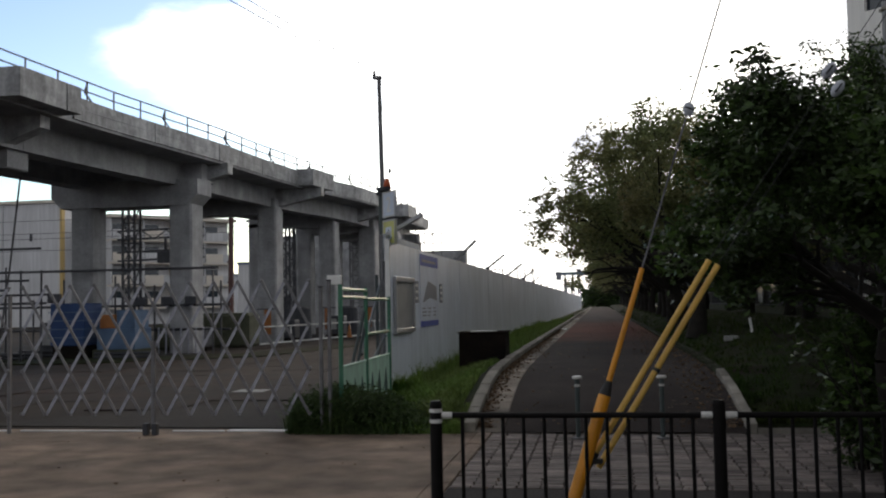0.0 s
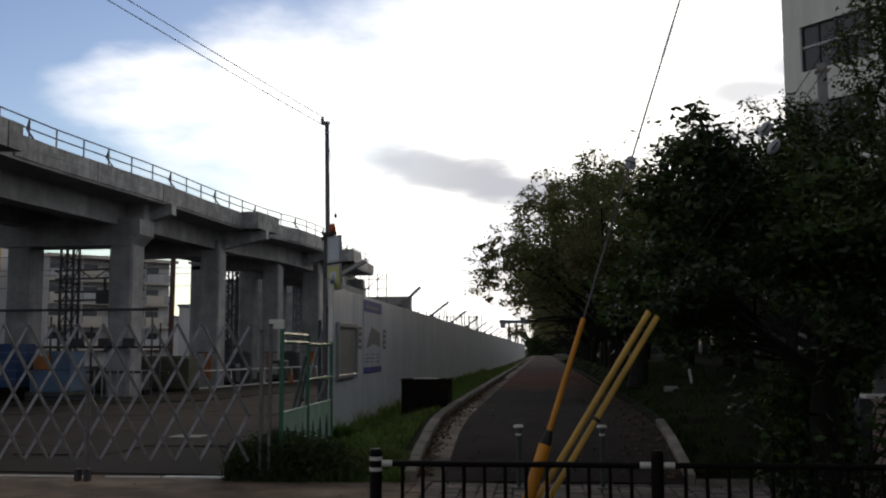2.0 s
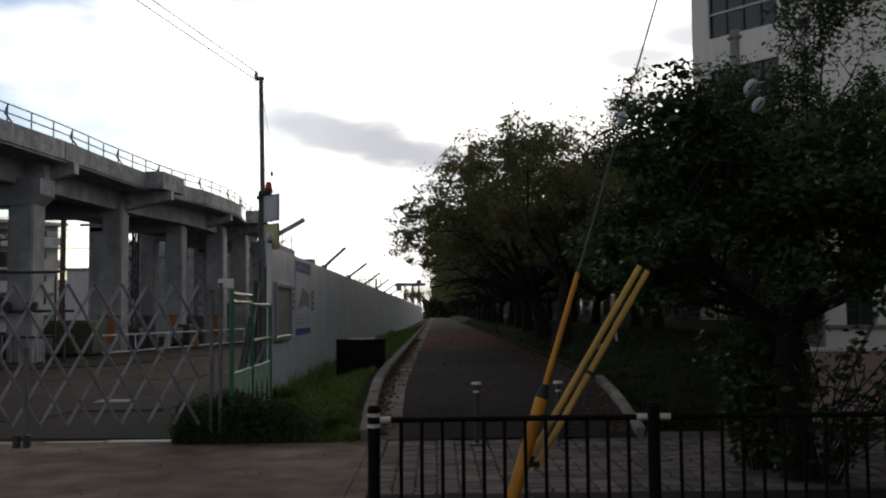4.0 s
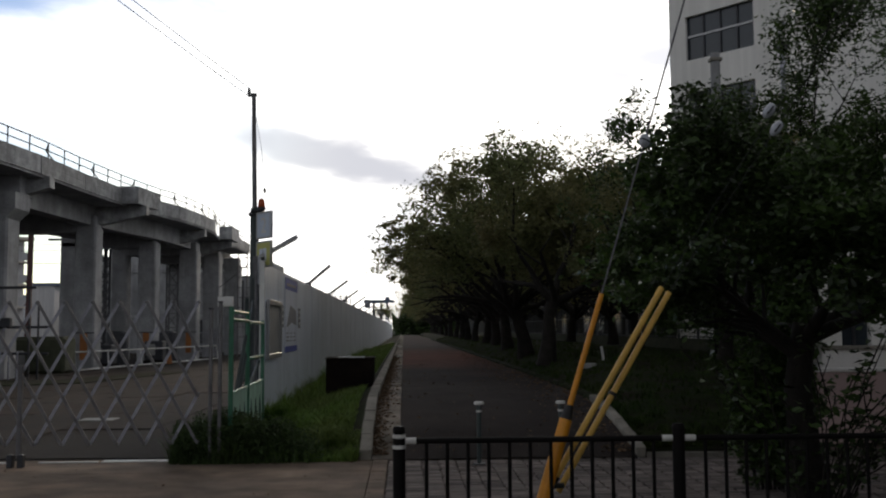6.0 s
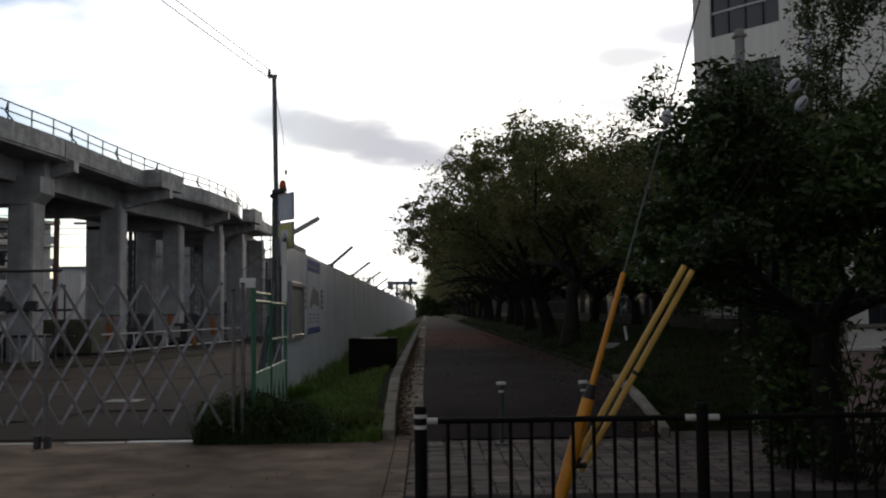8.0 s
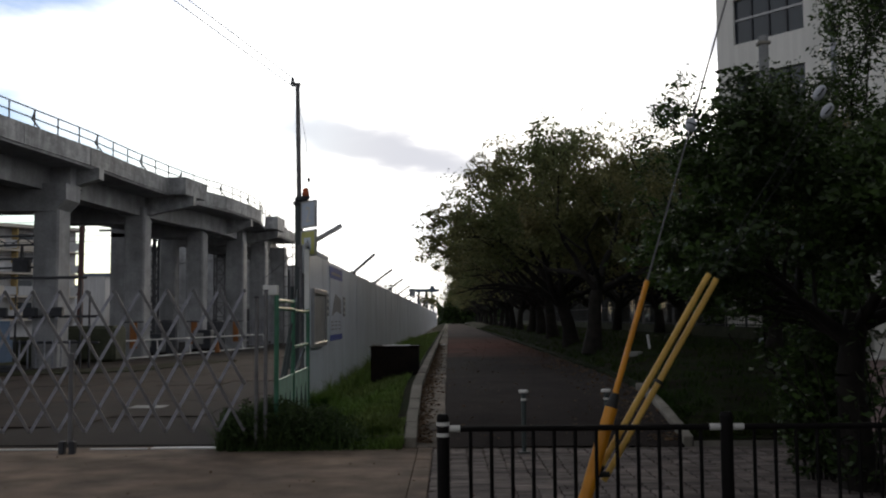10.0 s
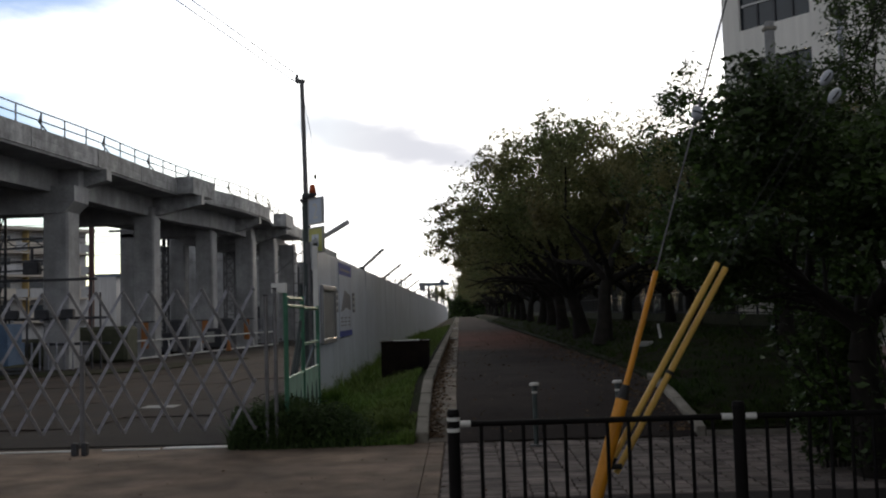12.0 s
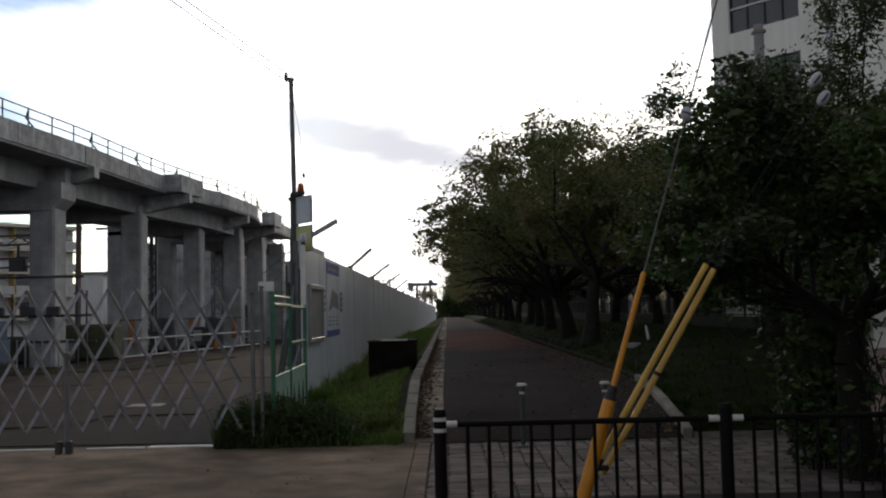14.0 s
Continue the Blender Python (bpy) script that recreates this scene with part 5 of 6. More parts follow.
def tree(name, label, at, seed, trunk_h, trunk_r, limbs, limb_len, pull, leaf, leaf_size, per_tip, sigma, lean=(0, 0), levels=4, floor=0.0, keep=None, kids=(3, 4), spread=0.75, fill=None):
    rng = np.random.default_rng(seed)
    t = thing(name, label, "tree", "trees along the lane")
    segs, tips = [], []
    base = np.array((0.0, 0.0, -0.1)); top = np.array((lean[0], lean[1], trunk_h))
    pts = [base + (top - base) * f + np.append(rng.normal(0, 0.05 * trunk_h / 2, 2), 0) * (0 < f < 1) for f in (0, 0.33, 0.66, 1.0)]
    for i in range(3):
        segs.append((pts[i], pts[i + 1], trunk_r * (1.15 - 0.15 * i) * (1.25 if i == 0 else 1), trunk_r * (1.0 - 0.13 * i)))
    for k in range(limbs):
        a = 2 * math.pi * (k + rng.uniform(-.25, .25)) / limbs
        up = rng.uniform(0.45, 1.0)
        grow(rng, pts[3] - np.array((0, 0, rng.uniform(0, 0.3) * trunk_h)), (math.cos(a), math.sin(a), up), limb_len * rng.uniform(0.8, 1.15), trunk_r * 0.5, 1, segs, tips, pull, spread, levels, kids)
    bm, bt = B(), B()
    for a, b, r0, r1 in segs:
        big = r0 > trunk_r * 0.12
        if not big and b[2] < floor + 0.35 and math.hypot(b[0], b[1]) > 1.1: continue
        if keep is not None and not big and b[2] > trunk_h * 1.2 and not keep(np.array([b]))[0]: continue
        rod(bm if big else bt, a, b, max(r0, 0.006), max(r1, 0.005), 8 if r0 > trunk_r * 0.4 else (5 if big else 3), cap=False)
    part("trunk", bm, M["bark"], t, smooth=True)
    tagged(part("twig_mass", bt, M["bark"], t), kind="stuff")
    tips = np.array(tips)
    tips = tips[tips[:, 2] > floor]
    cen = np.repeat(tips, per_tip, 0) + rng.normal(0, 1, (len(tips) * per_tip, 3)) * np.array((sigma, sigma, sigma * 0.6))
    cen = cen[cen[:, 2] > floor - 0.3]
    if fill is not None:
        # sprays between the boughs: short flat clumps inside the given box
        count, lo, hi = fill
        mid = rng.uniform(lo, hi, (count, 3))
        cen = np.concatenate((cen, np.repeat(mid, per_tip * 2, 0) + rng.normal(0, 1, (count * per_tip * 2, 3)) * np.array((0.34, 0.34, 0.13))))
    if keep is not None: cen = cen[keep(cen)]
    leaf_mesh("crown", cen, leaf_size, M[leaf], t, rng)
    t.location = at
    return t, len(cen)


def within(c, r, ragged=0.22, f=0.55, seed=0.0):
    """Keeps what lies inside an uneven ellipsoid."""
    def test(p):
        q = (p - np.array(c)) / np.array(r)
        d = np.sqrt((q ** 2).sum(1))
        w = np.array([noise.noise(Vector((a * f * 2 + seed, b * f * 2, z * f * 2))) for a, b, z in p])
        return d < 1.0 + ragged * w * 2
    return test


# first cherry tree, leaning out over the lane, and its row


def cherry_crown(p):
    """A wide crown, flat sprays drawn out low over the lane and a ragged top."""
    x, y, z = p[:, 0], p[:, 1], p[:, 2]
    w = np.array([noise.noise(Vector((a * 1.3, b * 1.1, c * 2.2))) for a, b, c in p])
    roof = np.interp(x, [-4.6, -4.2, -3.3, -2.5, -1.6, -0.6, 0.4, 2.6, 3.6], [3.3, 3.5, 4.2, 5.2, 5.45, 5.95, 5.9, 5.4, 4.2]) + 0.55 * w
    under = np.interp(x, [-4.6, -3.6, -2.0, 0.0, 3.0], [2.7, 2.1, 1.9, 1.9, 2.2]) + 0.5 * w
    thin = np.interp(x, [-4.5, -3.3, -2.3, -1.2], [0.02, -0.06, -0.26, -0.5])
    gaps = np.array([noise.noise(Vector((a * 2.4, b * 1.6, c * 4.5 + 7.0))) for a, b, c in p])
    return (gaps > thin) & (z < roof) & (z > under) & (np.abs(y + 0.6) < 3.3 + 0.8 * w) & (x > -4.5 + 0.5 * w)


cherry, n1 = tree("cherry_tree", "spreading cherry tree with thin olive foliage over the lane", (2.65, 27.8, 0.82), 11, 1.5, 0.20, 9, 2.5, (-0.22, -0.08, 0.16), "leaf_cherry", 0.105, 44, 0.15, lean=(-0.35, -0.2), keep=cherry_crown, floor=1.6, spread=0.85, fill=(340, (-2.6, -3.2, 2.3), (3.2, 2.2, 6.0)))
cherry2, n2 = tree("cherry_tree", "spreading cherry tree with dense olive foliage beside the lane", (2.9, 35.0, 0.82), 23, 1.6, 0.20, 9, 2.75, (-0.10, 0.0, 0.12), "leaf_cherry", 0.125, 30, 0.22, lean=(-0.2, 0.1), keep=within((0.1, 0, 4.0), (3.7, 4.0, 2.6), 0.3, 0.8), floor=1.4)
# the second row, x 5.6 to 10.4, is added canopy to darken the verge
for i, (x, y, s, a) in enumerate(((3.1, 41.5, 1.0, 40), (3.2, 48, 1.05, 160), (3.2, 55, 0.95, 250), (3.3, 62, 1.0, 15), (3.3, 70, 1.05, 120), (3.4, 79, 1.0, 200), (3.5, 89, 1.05, 310), (3.5, 100, 1.0, 70), (3.6, 112, 1.0, 10), (3.8, 126, 1.0, 140), (4.0, 142, 1.05, 230), (4.2, 160, 1.1, 100), (4.4, 180, 1.15, 300), (7.0, 24.0, 0.8, 200), (6.6, 31.0, 0.95, 30), (7.3, 38, 1.0, 60), (7.0, 46, 1.0, 170), (7.5, 56, 1.0, 50), (7.4, 68, 1.0, 90), (8, 84, 1.1, 10), (8, 104, 1.1, 100), (2.5, 228, 1.3, 10), (-2.5, 236, 1.3, 100), (7, 214, 1.3, 200), (5.6, 19.6, 0.72, 130), (10.4, 21.5, 0.9, 330))):
    c = copy_thing(cherry2, pose(x, y, 0.82, 0, 0, a))
    c.scale = (s, s, s)
low_cherry, n6 = tree("cherry_tree", "forked cherry trunk with a low dark crown at the verge", (2.45, 22.6, 0.80), 41, 1.7, 0.17, 6, 1.9, (0.12, 0.0, 0.2), "leaf_cherry", 0.105, 40, 0.17, lean=(0.25, 0.1), keep=within((0.9, 0, 3.35), (2.3, 2.4, 1.7), 0.3, 0.9), floor=1.5)
middle, n3 = tree("evergreen_tree", "dense broadleaf tree beside the lane entrance", (4.3, 14.6, 0.15), 5, 1.9, 0.15, 7, 1.9, (-0.1, 0.0, 0.30), "leaf_near", 0.075, 72, 0.13, levels=4, keep=lambda p: within((0.3, 0, 3.8), (2.5, 2.4, 2.1), 0.22, 0.9)(p) & ((p[:, 0] < 0.15) | (p[:, 2] > 2.75) | (p[:, 1] > -1.2)) & (p[:, 2] < 5.0 + 0.75 * (p[:, 0] + 1.85) + 0.2 * np.sin(p[:, 0] * 9)), floor=1.5)
middle2, n5 = tree("evergreen_tree", "tall open broadleaf tree with bare upper boughs by the wall", (5.7, 13.7, 0.05), 17, 2.6, 0.14, 6, 2.2, (0.0, 0.0, 0.55), "leaf_near", 0.08, 30, 0.12, levels=4, floor=2.6, keep=within((-0.1, 0, 5.0), (2.1, 2.1, 2.3), 0.3, 0.9), spread=0.6)
near, n4 = tree("street_tree", "small dense broadleaf street tree behind the guard fence", (2.9, 9.0, 0.0), 8, 1.6, 0.14, 7, 1.25, (-0.14, -0.32, 0.12), "leaf_near", 0.08, 56, 0.11, levels=4, floor=1.5, lean=(-0.05, -0.1), keep=lambda p: within((-0.5, -0.9, 2.68), (1.9, 2.1, 1.15), 0.34, 1.5)(p) & ((p[:, 0] < 0.35) | (p[:, 2] > 2.2 + 0.15 * np.sin(p[:, 0] * 9))))
rng = np.random.default_rng(12)
sb = thing("shrub", "dense dark shrub behind the guard fence by the street tree", "shrub")
q_ = rng.normal(0, 1, (9000, 3)); q_ /= np.linalg.norm(q_, axis=1)[:, None]; q_ *= rng.uniform(0.25, 1.0, (9000, 1)) ** 0.5
q_ = q_ * np.array((0.42, 0.5, 0.78)) * (1 + 0.22 * np.sin(q_[:, :1] * 9) * np.cos(q_[:, 2:] * 8)) + np.array((2.75, 9.5, 0.78))
leaf_mesh("leaves", q_[q_[:, 2] > 0.05], 0.075, M["leaf_near"], sb, rng)
bm = B()
for k in range(9):
    rod(bm, (2.75 + 0.04 * k - 0.16, 9.5, 0), (2.75 + 0.09 * k - 0.36, 9.5 + rng.uniform(-.3, .3), 1.2), 0.018, 0.008, 5, cap=False)
tagged(part("stem_mass", bm, M["bark"], sb), kind="stuff")
hd = thing("hedge", "dense dark hedge of broadleaf shrubs before the school", "hedge")
n_ = 15000
ch = np.stack((rng.uniform(6.0, 12.5, n_), 21.6 + rng.normal(0, 0.38, n_), 0.7 + 2.6 * rng.uniform(0, 1, n_)), 1)
ch = ch[ch[:, 2] < 2.9 + 0.35 * np.sin(ch[:, 0] * 2.3) * np.cos(ch[:, 0] * 5.1 + ch[:, 1] * 2)]
leaf_mesh("leaves", ch, 0.13, M["leaf_near"], hd, rng)
bm = B()
for k in range(16):
    rod(bm, (6.1 + 0.4 * k, 21.6, 0.5), (6.1 + 0.4 * k + rng.uniform(-.2, .2), 21.6 + rng.uniform(-.2, .2), 2.4), 0.03, 0.012, 5, cap=False)
tagged(part("stem_mass", bm, M["bark"], hd), kind="stuff")
cs_ = thing("shrub", "tall dark shrub at the corner of the low building", "shrub")
q_ = rng.normal(0, 1, (6500, 3)); q_ /= np.linalg.norm(q_, axis=1)[:, None]; q_ *= rng.uniform(0.15, 1.0, (6500, 1)) ** 0.5
q_ = q_ * np.array((0.34, 0.62, 0.95)) * (1 + 0.2 * np.sin(q_[:, :1] * 8) * np.cos(q_[:, 2:] * 9)) + np.array((4.27, 12.95, 1.85))
leaf_mesh("leaves", q_, 0.085, M["leaf_near"], cs_, rng)
bm = B()
for k in range(6):
    rod(bm, (4.2 + 0.03 * k, 12.9, 0.05), (4.05 + 0.09 * k, 12.9 + rng.uniform(-.3, .3), 2.0), 0.025, 0.010, 5, cap=False)
tagged(part("stem_mass", bm, M["bark"], cs_), kind="stuff")
# far woods that close the lane
n_ = 46000
cf = np.stack((rng.uniform(-3, 30, n_), rng.uniform(196, 214, n_), rng.uniform(0, 1, n_) ** 0.8 * 8.5), 1)
cf = cf[cf[:, 2] < 6.0 + 2.2 * np.sin(cf[:, 0] * 0.9) * np.cos(cf[:, 0] * 0.37 + 1)]
fw = thing("far_woods", "distant dark trees closing the end of the lane", "trees", kind="stuff")
leaf_mesh("foliage", cf, 0.8, M["leaf_near"], fw, rng)
# suckers round the foot of the street tree
rng = np.random.default_rng(3)
sh = thing("suckers", "leafy shoots at the foot of the street tree", "shrub")
bm, cs = B(), []
for k in range(32):
    a = rng.uniform(0, 6.28); r = rng.uniform(0.03, 0.28)
    p = np.array((2.88 + r * math.cos(a), 8.85 + r * math.sin(a), 0.0)); d = np.array((0.35 * math.cos(a) + 0.08, 0.5 * math.sin(a) - 0.1, 1.0))
    for j in range(5):
        q = p + d * rng.uniform(0.16, 0.34); rod(bm, p, q, 0.008, 0.006, 4, cap=False); d = d + rng.normal(0, 0.25, 3) + np.array((0.05, 0, -0.03)); p = q
        cs += [p + rng.normal(0, 0.07, 3) for _ in range(6)]
tagged(part("stem_mass", bm, M["bark"], sh), kind="stuff")
leaf_mesh("leaves", cs, 0.11, M["leaf_near"], sh, rng)


# ---------- grass ----------
def blades(name, label, xy, height, rng, zbase=0.0, width=0.012, ground=None):
    n = len(xy)
    if ground is not None: zbase = zbase + np.array([ground(a, b) for a, b in xy])
    clump = np.array([noise.noise(Vector((a * 2.6, b * 2.2, 3.0))) + 0.6 * noise.noise(Vector((a * 7, b * 6, 8.0))) for a, b in xy])
    h = height * rng.uniform(0.35, 1.15, n) * np.clip(0.85 + 1.1 * clump, 0.3, 1.8)
    ang = rng.uniform(0, 6.283, n); bend = rng.uniform(0.2, 1.2, n) * h
    dx, dy = np.cos(ang), np.sin(ang)
    v = np.empty((n, 5, 3))
    w = width * rng.uniform(0.6, 1.4, n)
    px, py = -dy * w, dx * w
    x, y = xy[:, 0], xy[:, 1]
    z = np.zeros(n) + zbase
    v[:, 0] = np.stack((x + px, y + py, z), 1); v[:, 1] = np.stack((x - px, y - py, z), 1)
    mx, my, mz = x + dx * bend * 0.35, y + dy * bend * 0.35, z + h * 0.6
    v[:, 2] = np.stack((mx - px * .8, my - py * .8, mz), 1); v[:, 3] = np.stack((mx + px * .8, my + py * .8, mz), 1)
    v[:, 4] = np.stack((x + dx * bend, y + dy * bend, z + h), 1)
    me = bpy.data.meshes.new(name)
    idx = np.arange(n)[:, None] * 5
    loops = np.concatenate((idx + np.array((0, 1, 2, 3)), idx + np.array((3, 2, 4))), 1).ravel()
    me.vertices.add(5 * n); me.loops.add(7 * n); me.polygons.add(2 * n)
    me.vertices.foreach_set("co", v.ravel()); me.loops.foreach_set("vertex_index", loops.astype(np.int32))
    starts = np.stack((np.arange(n) * 7, np.arange(n) * 7 + 4), 1).ravel()
    me.polygons.foreach_set("loop_start", starts.astype(np.int32))
    me.update(calc_edges=True); me.materials.append(M["grass"])
    return tagged(new(name, me), label, "grass", "", "stuff")


rng = np.random.default_rng(77)
u = rng.uniform(0, 1, (64000, 2))
xy = np.stack((-3.0 + 1.5 * u[:, 0], 12.35 + 60 * u[:, 1] ** 2.2), 1)
u2 = rng.uniform(0, 1, (14000, 2))
blades("tall_grass", "taller rank grass against the foot of the hoarding", np.stack((-2.98 + 0.45 * u2[:, 0] ** 1.7, 15.5 + 38 * u2[:, 1] ** 1.8), 1), 0.26, rng, 0.02, 0.007, verge_z)
blades("grass_verge", "ragged green grass on the verge below the hoarding", xy, 0.11, rng, -0.01, 0.007, verge_z)
u = rng.normal(0, 1, (9000, 2))
xy = np.stack((-2.95 + 0.42 * u[:, 0], 12.16 + 0.2 * u[:, 1]), 1)
xy = xy[(xy[:, 0] > -3.62) & (xy[:, 0] < -1.6) & (xy[:, 1] > 11.78)]
blades("grass_clump", "dark bushy weed clump at the foot of the gate", xy, 0.27, rng, 0.0, 0.006).data.materials[0] = M["weed"]
wd = thing("weed_bush", "leafy dark green weeds at the gate foot", "weeds", kind="stuff")
r_ = rng.normal(0, 1, (26000, 3)); cw = np.stack((-2.85 + 0.50 * r_[:, 0], 12.16 + 0.22 * r_[:, 1], 0.26 + 0.2 * r_[:, 2]), 1)
top_ = 0.56 - 0.28 * ((cw[:, 0] + 2.95) / 0.95) ** 2 + 0.10 * np.sin(cw[:, 0] * 9) * np.cos(cw[:, 1] * 8)
cw = cw[(cw[:, 2] > 0.01) & (cw[:, 2] < top_) & (cw[:, 0] > -3.6) & (cw[:, 1] > 11.74)]
leaf_mesh("weed_leaves", cw, 0.06, M["weed"], wd, rng, aspect=0.3)
u = rng.uniform(0, 1, (9000, 2))
xy = np.stack((-3.5 + 2.1 * u[:, 0], 11.9 + 0.9 * u[:, 1] ** 1.5), 1)
blades("weed_fringe", "green weeds along the edge of the drive", xy, 0.14, rng, 0.0, 0.007, lambda a, b: verge_z(a, b) if b > 12.3 else 0.0)
u = rng.uniform(0, 1, (30000, 2))
yy = 12.1 + 80 * u[:, 1] ** 2
xg = LANE_R + 0.15 + 4.5 * u[:, 0] ** 1.6
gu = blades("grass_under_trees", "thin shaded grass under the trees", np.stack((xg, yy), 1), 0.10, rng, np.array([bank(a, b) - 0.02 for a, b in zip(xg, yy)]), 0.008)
# swap in the grass colour that carries the tree shade
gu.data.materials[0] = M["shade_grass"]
# fallen leaves in the gutter and along the kerbs
n = 3600
yy = 12.1 + 28 * rng.uniform(0, 1, n) ** 1.6
xx = np.where(rng.uniform(0, 1, n) < 0.72, -1.24 + np.abs(rng.normal(0, 0.12, n)), LANE_R - np.abs(rng.normal(0, 0.4, n)))
lit = thing("leaf_litter", "dry fallen leaves in the gutter and by the kerb", "leaves", kind="stuff")
leaf_mesh("dry_leaves", np.stack((xx, yy, np.array([lane_z(y) + 0.014 for y in yy])), 1), 0.06, M["litter"], lit, rng, flat=0.05)

n = 130
gx_, gy_ = rng.uniform(-7.5, 2.0, n), 7.4 + 4.6 * rng.uniform(0, 1, n)
gr = thing("drive_litter", "dark leaf scraps and grit scattered over the drive", "leaves", kind="stuff")
leaf_mesh("scraps", np.stack((gx_, gy_, np.full(n, 0.012)), 1), 0.036, M["litter"], gr, rng, flat=0.05)
n = 380
gy_ = 12.2 + 40 * rng.uniform(0, 1, n) ** 1.7
gx_ = rng.uniform(-0.8, 1.95, n)
leaf_mesh("scraps", np.stack((gx_, gy_, np.array([lane_z(y) + 0.02 for y in gy_])), 1), 0.05, M["litter"], gr, rng, flat=0.05)

# ---------- buildings to the right ----------
low = thing("low_building", "low white-framed building with dark glazing behind a wall", "building")
LY = 12.6
part("wall", box(B(), 4.6, LY, 0, 12, LY + 0.7, 1.3), M["school"], low)
part("lintel", box(B(), 4.6, LY - 0.02, 2.46, 12, LY + 0.7, 2.68), M["school"], low)
part("roof", box(B(), 4.5, LY - 0.15, 2.68, 12.1, LY + 0.8, 2.78), M["school"], low)
part("end_wall", box(B(), 4.6, LY + 0.3, 1.3, 4.7, LY + 0.7, 2.46), M["school"], low)
part("back_wall", box(B(), 4.7, LY + 0.6, 1.3, 12, LY + 0.7, 2.46), M["darkmetal"], low)
for x0, x1 in ((4.6, 4.88), (5.27, 5.6), (6.9, 7.2), (8.6, 8.9), (10.4, 10.7)):
    part("pier", box(B(), x0, LY + 0.01, 1.3, x1, LY + 0.3, 2.46, 0.006), M["school"], low)
for x0, x1 in ((4.88, 5.27), (5.6, 6.9), (7.2, 8.6), (8.9, 10.4), (10.7, 12)):
    w = part("window", box(B(), x0, LY + 0.12, 1.3, x1, LY + 0.15, 2.46), M["glass"], low)
    part("mullion", box(B(), (x0 + x1) / 2 - 0.02, LY + 0.08, 1.3, (x0 + x1) / 2 + 0.02, LY + 0.12, 2.46), M["darkmetal"], w)
    part("transom", box(B(), x0, LY + 0.08, 1.93, x1, LY + 0.12, 1.98), M["darkmetal"], w)
part("sill", box(B(), 4.6, LY - 0.05, 1.27, 12, LY + 0.02, 1.32, 0.006), M["kerb"], low)
pw = thing("boundary_wall", "low pale pink rendered wall with a capping", "wall")
part("body", box(B(), 4.2, 12.1, -0.1, 12, 12.26, 1.0), M["pink"], pw)
part("capping", box(B(), 4.12, 12.07, 1.0, 12, 12.29, 1.05, 0.01), M["school"], pw)
part("end_pillar", box(B(), 4.05, 12.08, -0.1, 4.19, 12.28, 1.0, 0.01), M["darkmetal"], pw)

sch = thing("school_building", "tall plain white building with dark strip windows", "building", at=(9.2, 35.7, 0.33))
part("wall", box(B(), 0, 0.3, 0, 34, 14, 20.0), M["school"], sch)
wins = [(0.9, 4.4), (11.0, 14.5), (16.5, 20.0)]
floors = [3.2, 6.8, 10.4, 14.0]
zs = [0.0] + [z for q in floors for z in (q, q + 2.1)] + [20.0]
for i in range(0, len(zs), 2):
    part("wall_band", box(B(), 0, 0, zs[i], 34, 0.3, zs[i + 1]), M["school"], sch)
for q in floors:
    xs = [0] + [x for w in wins for x in w] + [34]
    for i in range(0, len(xs), 2):
        part("wall_pier", box(B(), xs[i], 0, q, xs[i + 1], 0.3, q + 2.1), M["school"], sch)
    for a, b in wins:
        w = part("window", box(B(), a, 0.2, q, b, 0.24, q + 2.1), M["glass"], sch)
        for k in range(5):
            xm = a + (b - a) * k / 4
            part("mullion", box(B(), xm - 0.04, 0.14, q, xm + 0.04, 0.2, q + 2.1), M["darkmetal"], w)
        part("transom", box(B(), a, 0.13, q + 1.1, b, 0.2, q + 1.2), M["frame"], w)
sch.rotation_euler = (0, 0, radians(-50))
sch.scale = (0.79, 0.79, 0.79)
up = thing("utility_pole", "grey-brown concrete utility pole behind the trees", "utility pole")
bm = B(); rod(bm, (8.05, 27, 0), (8.05, 27, 9.35), 0.17, 0.13, 14); part("shaft", bm, M["concrete"], up)
part("top_box", box(B(), 7.88, 26.85, 9.1, 8.22, 27.15, 9.2, 0.02), M["kerb"], up)
sl_ = thing("street_lamp", "grey street lamp with a lantern head", "street lamp")
bm = B(); rod(bm, (9.2, 25, 0), (9.2, 25, 8.85), 0.09, 0.07, 10); part("column", bm, M["steel"], sl_)
bm = B(); rod(bm, (9.2, 25, 8.80), (9.2, 25, 9.05), 0.12, 0.22, 12); part("collar", bm, M["darkmetal"], sl_)
bm = B(); rod(bm, (9.2, 25, 9.05), (9.2, 25, 9.50), 0.15, 0.19, 12); part("lantern", bm, M["reflect"], sl_, "pale frosted lantern")
bm = B(); rod(bm, (9.2, 25, 9.50), (9.2, 25, 9.62), 0.22, 0.10, 12); part("cap", bm, M["steel"], sl_)
# long near-black block added behind the fence as a dark backdrop below the crowns
hall = thing("long_hall", "long low near-black backdrop added behind the trees", "building")
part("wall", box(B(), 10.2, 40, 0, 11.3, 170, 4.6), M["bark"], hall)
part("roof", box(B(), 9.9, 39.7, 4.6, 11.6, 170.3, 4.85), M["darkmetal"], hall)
for i in range(9):
    y = 41 + i * 4.2
    part("window", box(B(), 10.16, y, 1.2, 10.2, y + 1.6, 2.6), M["glass"], hall)
for y, z0, z1 in ((43.5, 1.0, 2.0), (47.6, 1.0, 2.0), (55.0, 1.0, 1.9)):
    part("pale_panel", box(B(), 10.12, y, z0, 10.16, y + 0.5, z1), M["dull_steel"], hall)
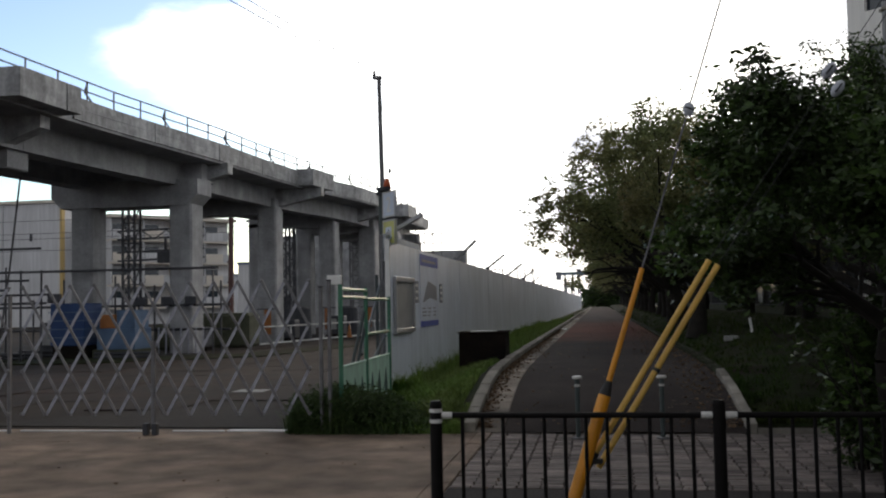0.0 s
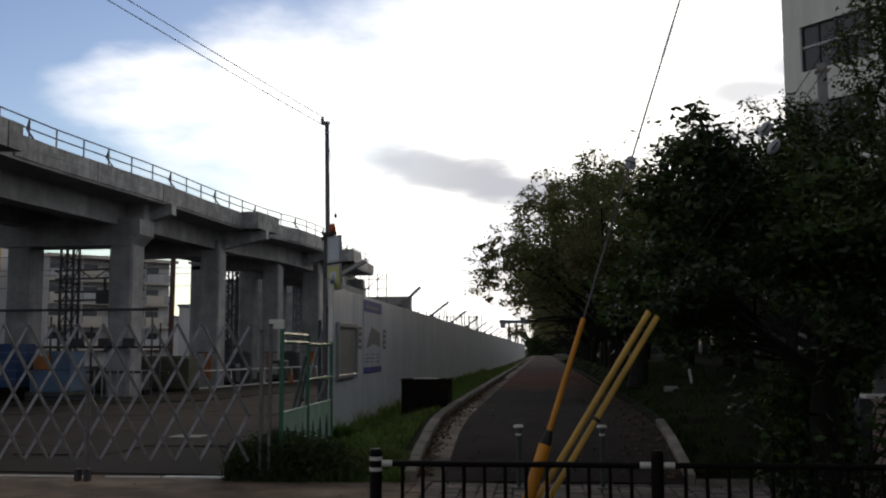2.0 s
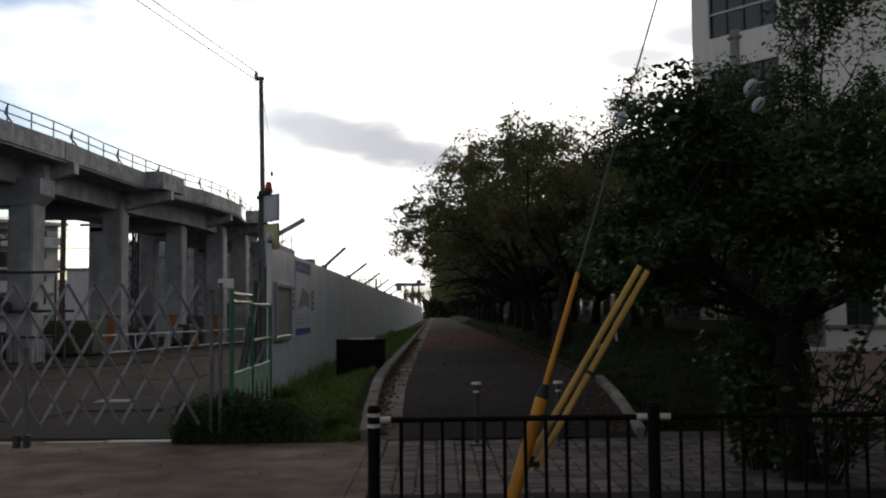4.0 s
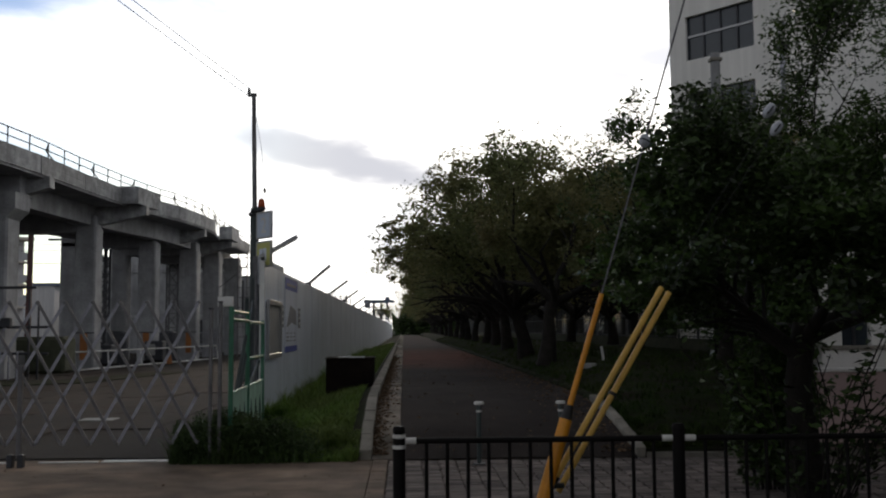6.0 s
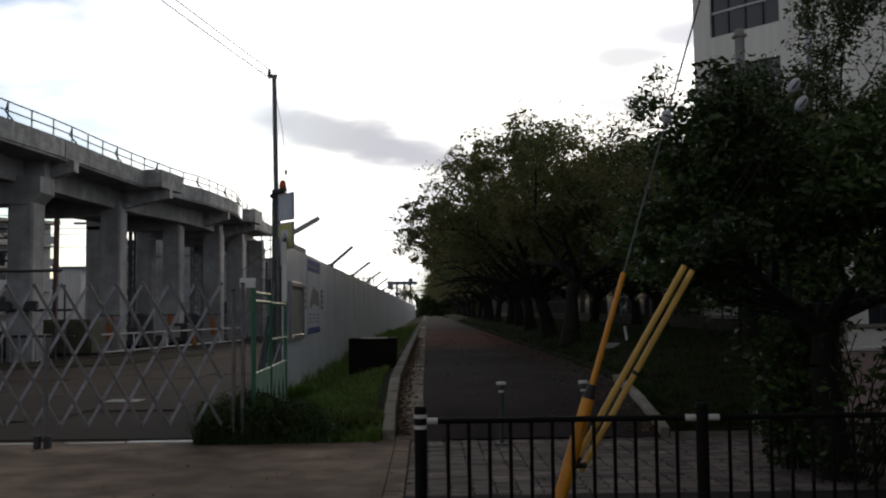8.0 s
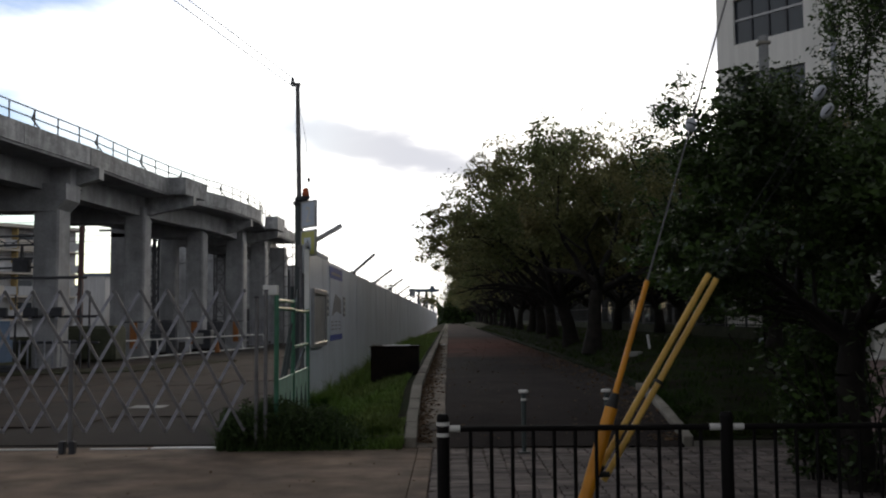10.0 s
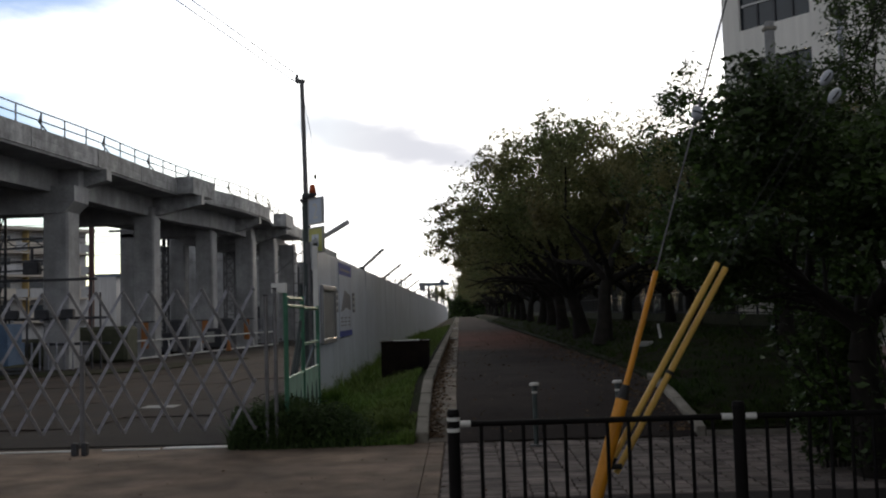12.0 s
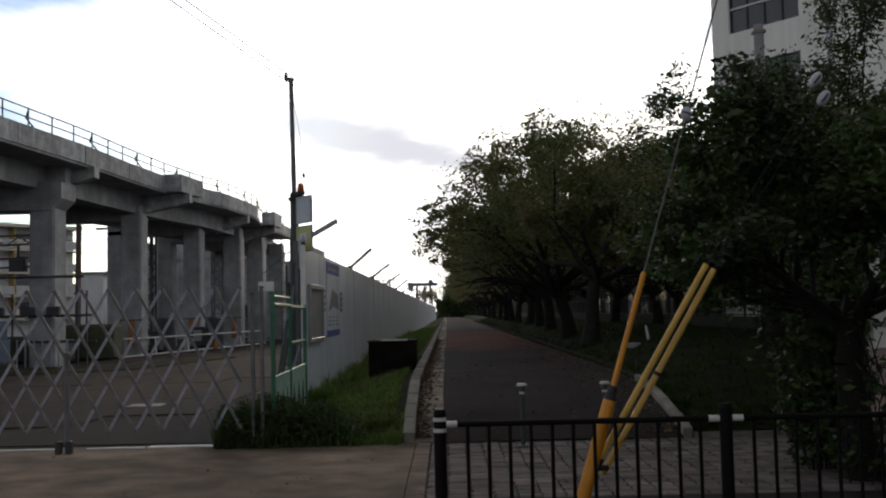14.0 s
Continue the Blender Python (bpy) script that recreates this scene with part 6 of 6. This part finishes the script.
# school fence behind the trees
sf = thing("mesh_fence", "dark mesh fence on a low concrete footing behind the trees", "fence")
part("footing", box(B(), 7.6, 18, 0, 7.75, 150, 1.25), M["olive"], sf)
for i in range(34):
    y = 18.1 + i * 2.0
    bm = B(); rod(bm, (7.67, y, 1.0), (7.67, y, 2.92), 0.03, n=6); part("post", bm, M["darkmetal"], sf)
for z in (1.3, 2.05, 2.9):
    bm = B(); rod(bm, (7.67, 18.1, z), (7.67, 84, z), 0.022, n=5); part("rail", bm, M["darkmetal"], sf)
bm = B()
for i in range(240):
    y = 18.2 + i * 0.25; bar(bm, (7.67, y, 1.0), (7.67, y, 2.9), 0.01, 0.01)
tagged(part("mesh_infill", bm, M["darkmetal"], sf), kind="stuff")
wp = thing("white_stake", "leaning white plastic stake in the verge", "stake")
bm = B(); rod(bm, (3.37, 20.5, 0.78), (3.31, 20.5, 1.19), 0.026, 0.026, 10); part("stake", bm, M["white"], wp)
part("slab", box(B(), 2.60, 18.75, 0.80, 2.86, 18.9, 0.90, 0.01), M["board"], wp, "pale slab beside it")

# ---------- block paving ----------
pav = thing("block_paving", "mottled brown-grey block paving before the lane", "paving", kind="structure")
me = mesh_of("paving_block", box(B(), 0.003, 0.003, -0.06, 0.190, 0.093, 0.0, 0.006), M["brick"])
count, bm = 0, []
far_v, far_f = [], []
rp = random.Random(4)
for j in range(35):
    y = 8.45 + j * 0.1
    for i in range(66):
        x = -1.02 + i * 0.2 + rp.uniform(-.004, .004) + (0.006 if j % 2 else -0.006)
        z = -0.002 + rp.uniform(-.0025, .0025)
        if x < 1.2 and count < 300 and j % 1 == 0:
            ob = new("paving_block", me); ob.parent = pav; ob.location = (x, y, z); count += 1
        else:
            k = len(far_v); t = rp.uniform(-.002, .002)
            a, b, c, d, s = x + 0.005, y + 0.004, x + 0.191, y + 0.093, 0.006
            far_v += [(a, b, -0.04), (c, b, -0.04), (c, d, -0.04), (a, d, -0.04), (a + s, b + s, z + t), (c - s, b + s, z), (c - s, d - s, z - t), (a + s, d - s, z)]
            far_f += [(k + 4, k + 5, k + 6, k + 7)] + [(k + q, k + (q + 1) % 4, k + 4 + (q + 1) % 4, k + 4 + q) for q in range(4)]
raw("paving_field", far_v, far_f, M["brick_mass"], pav, "", "", "stuff")
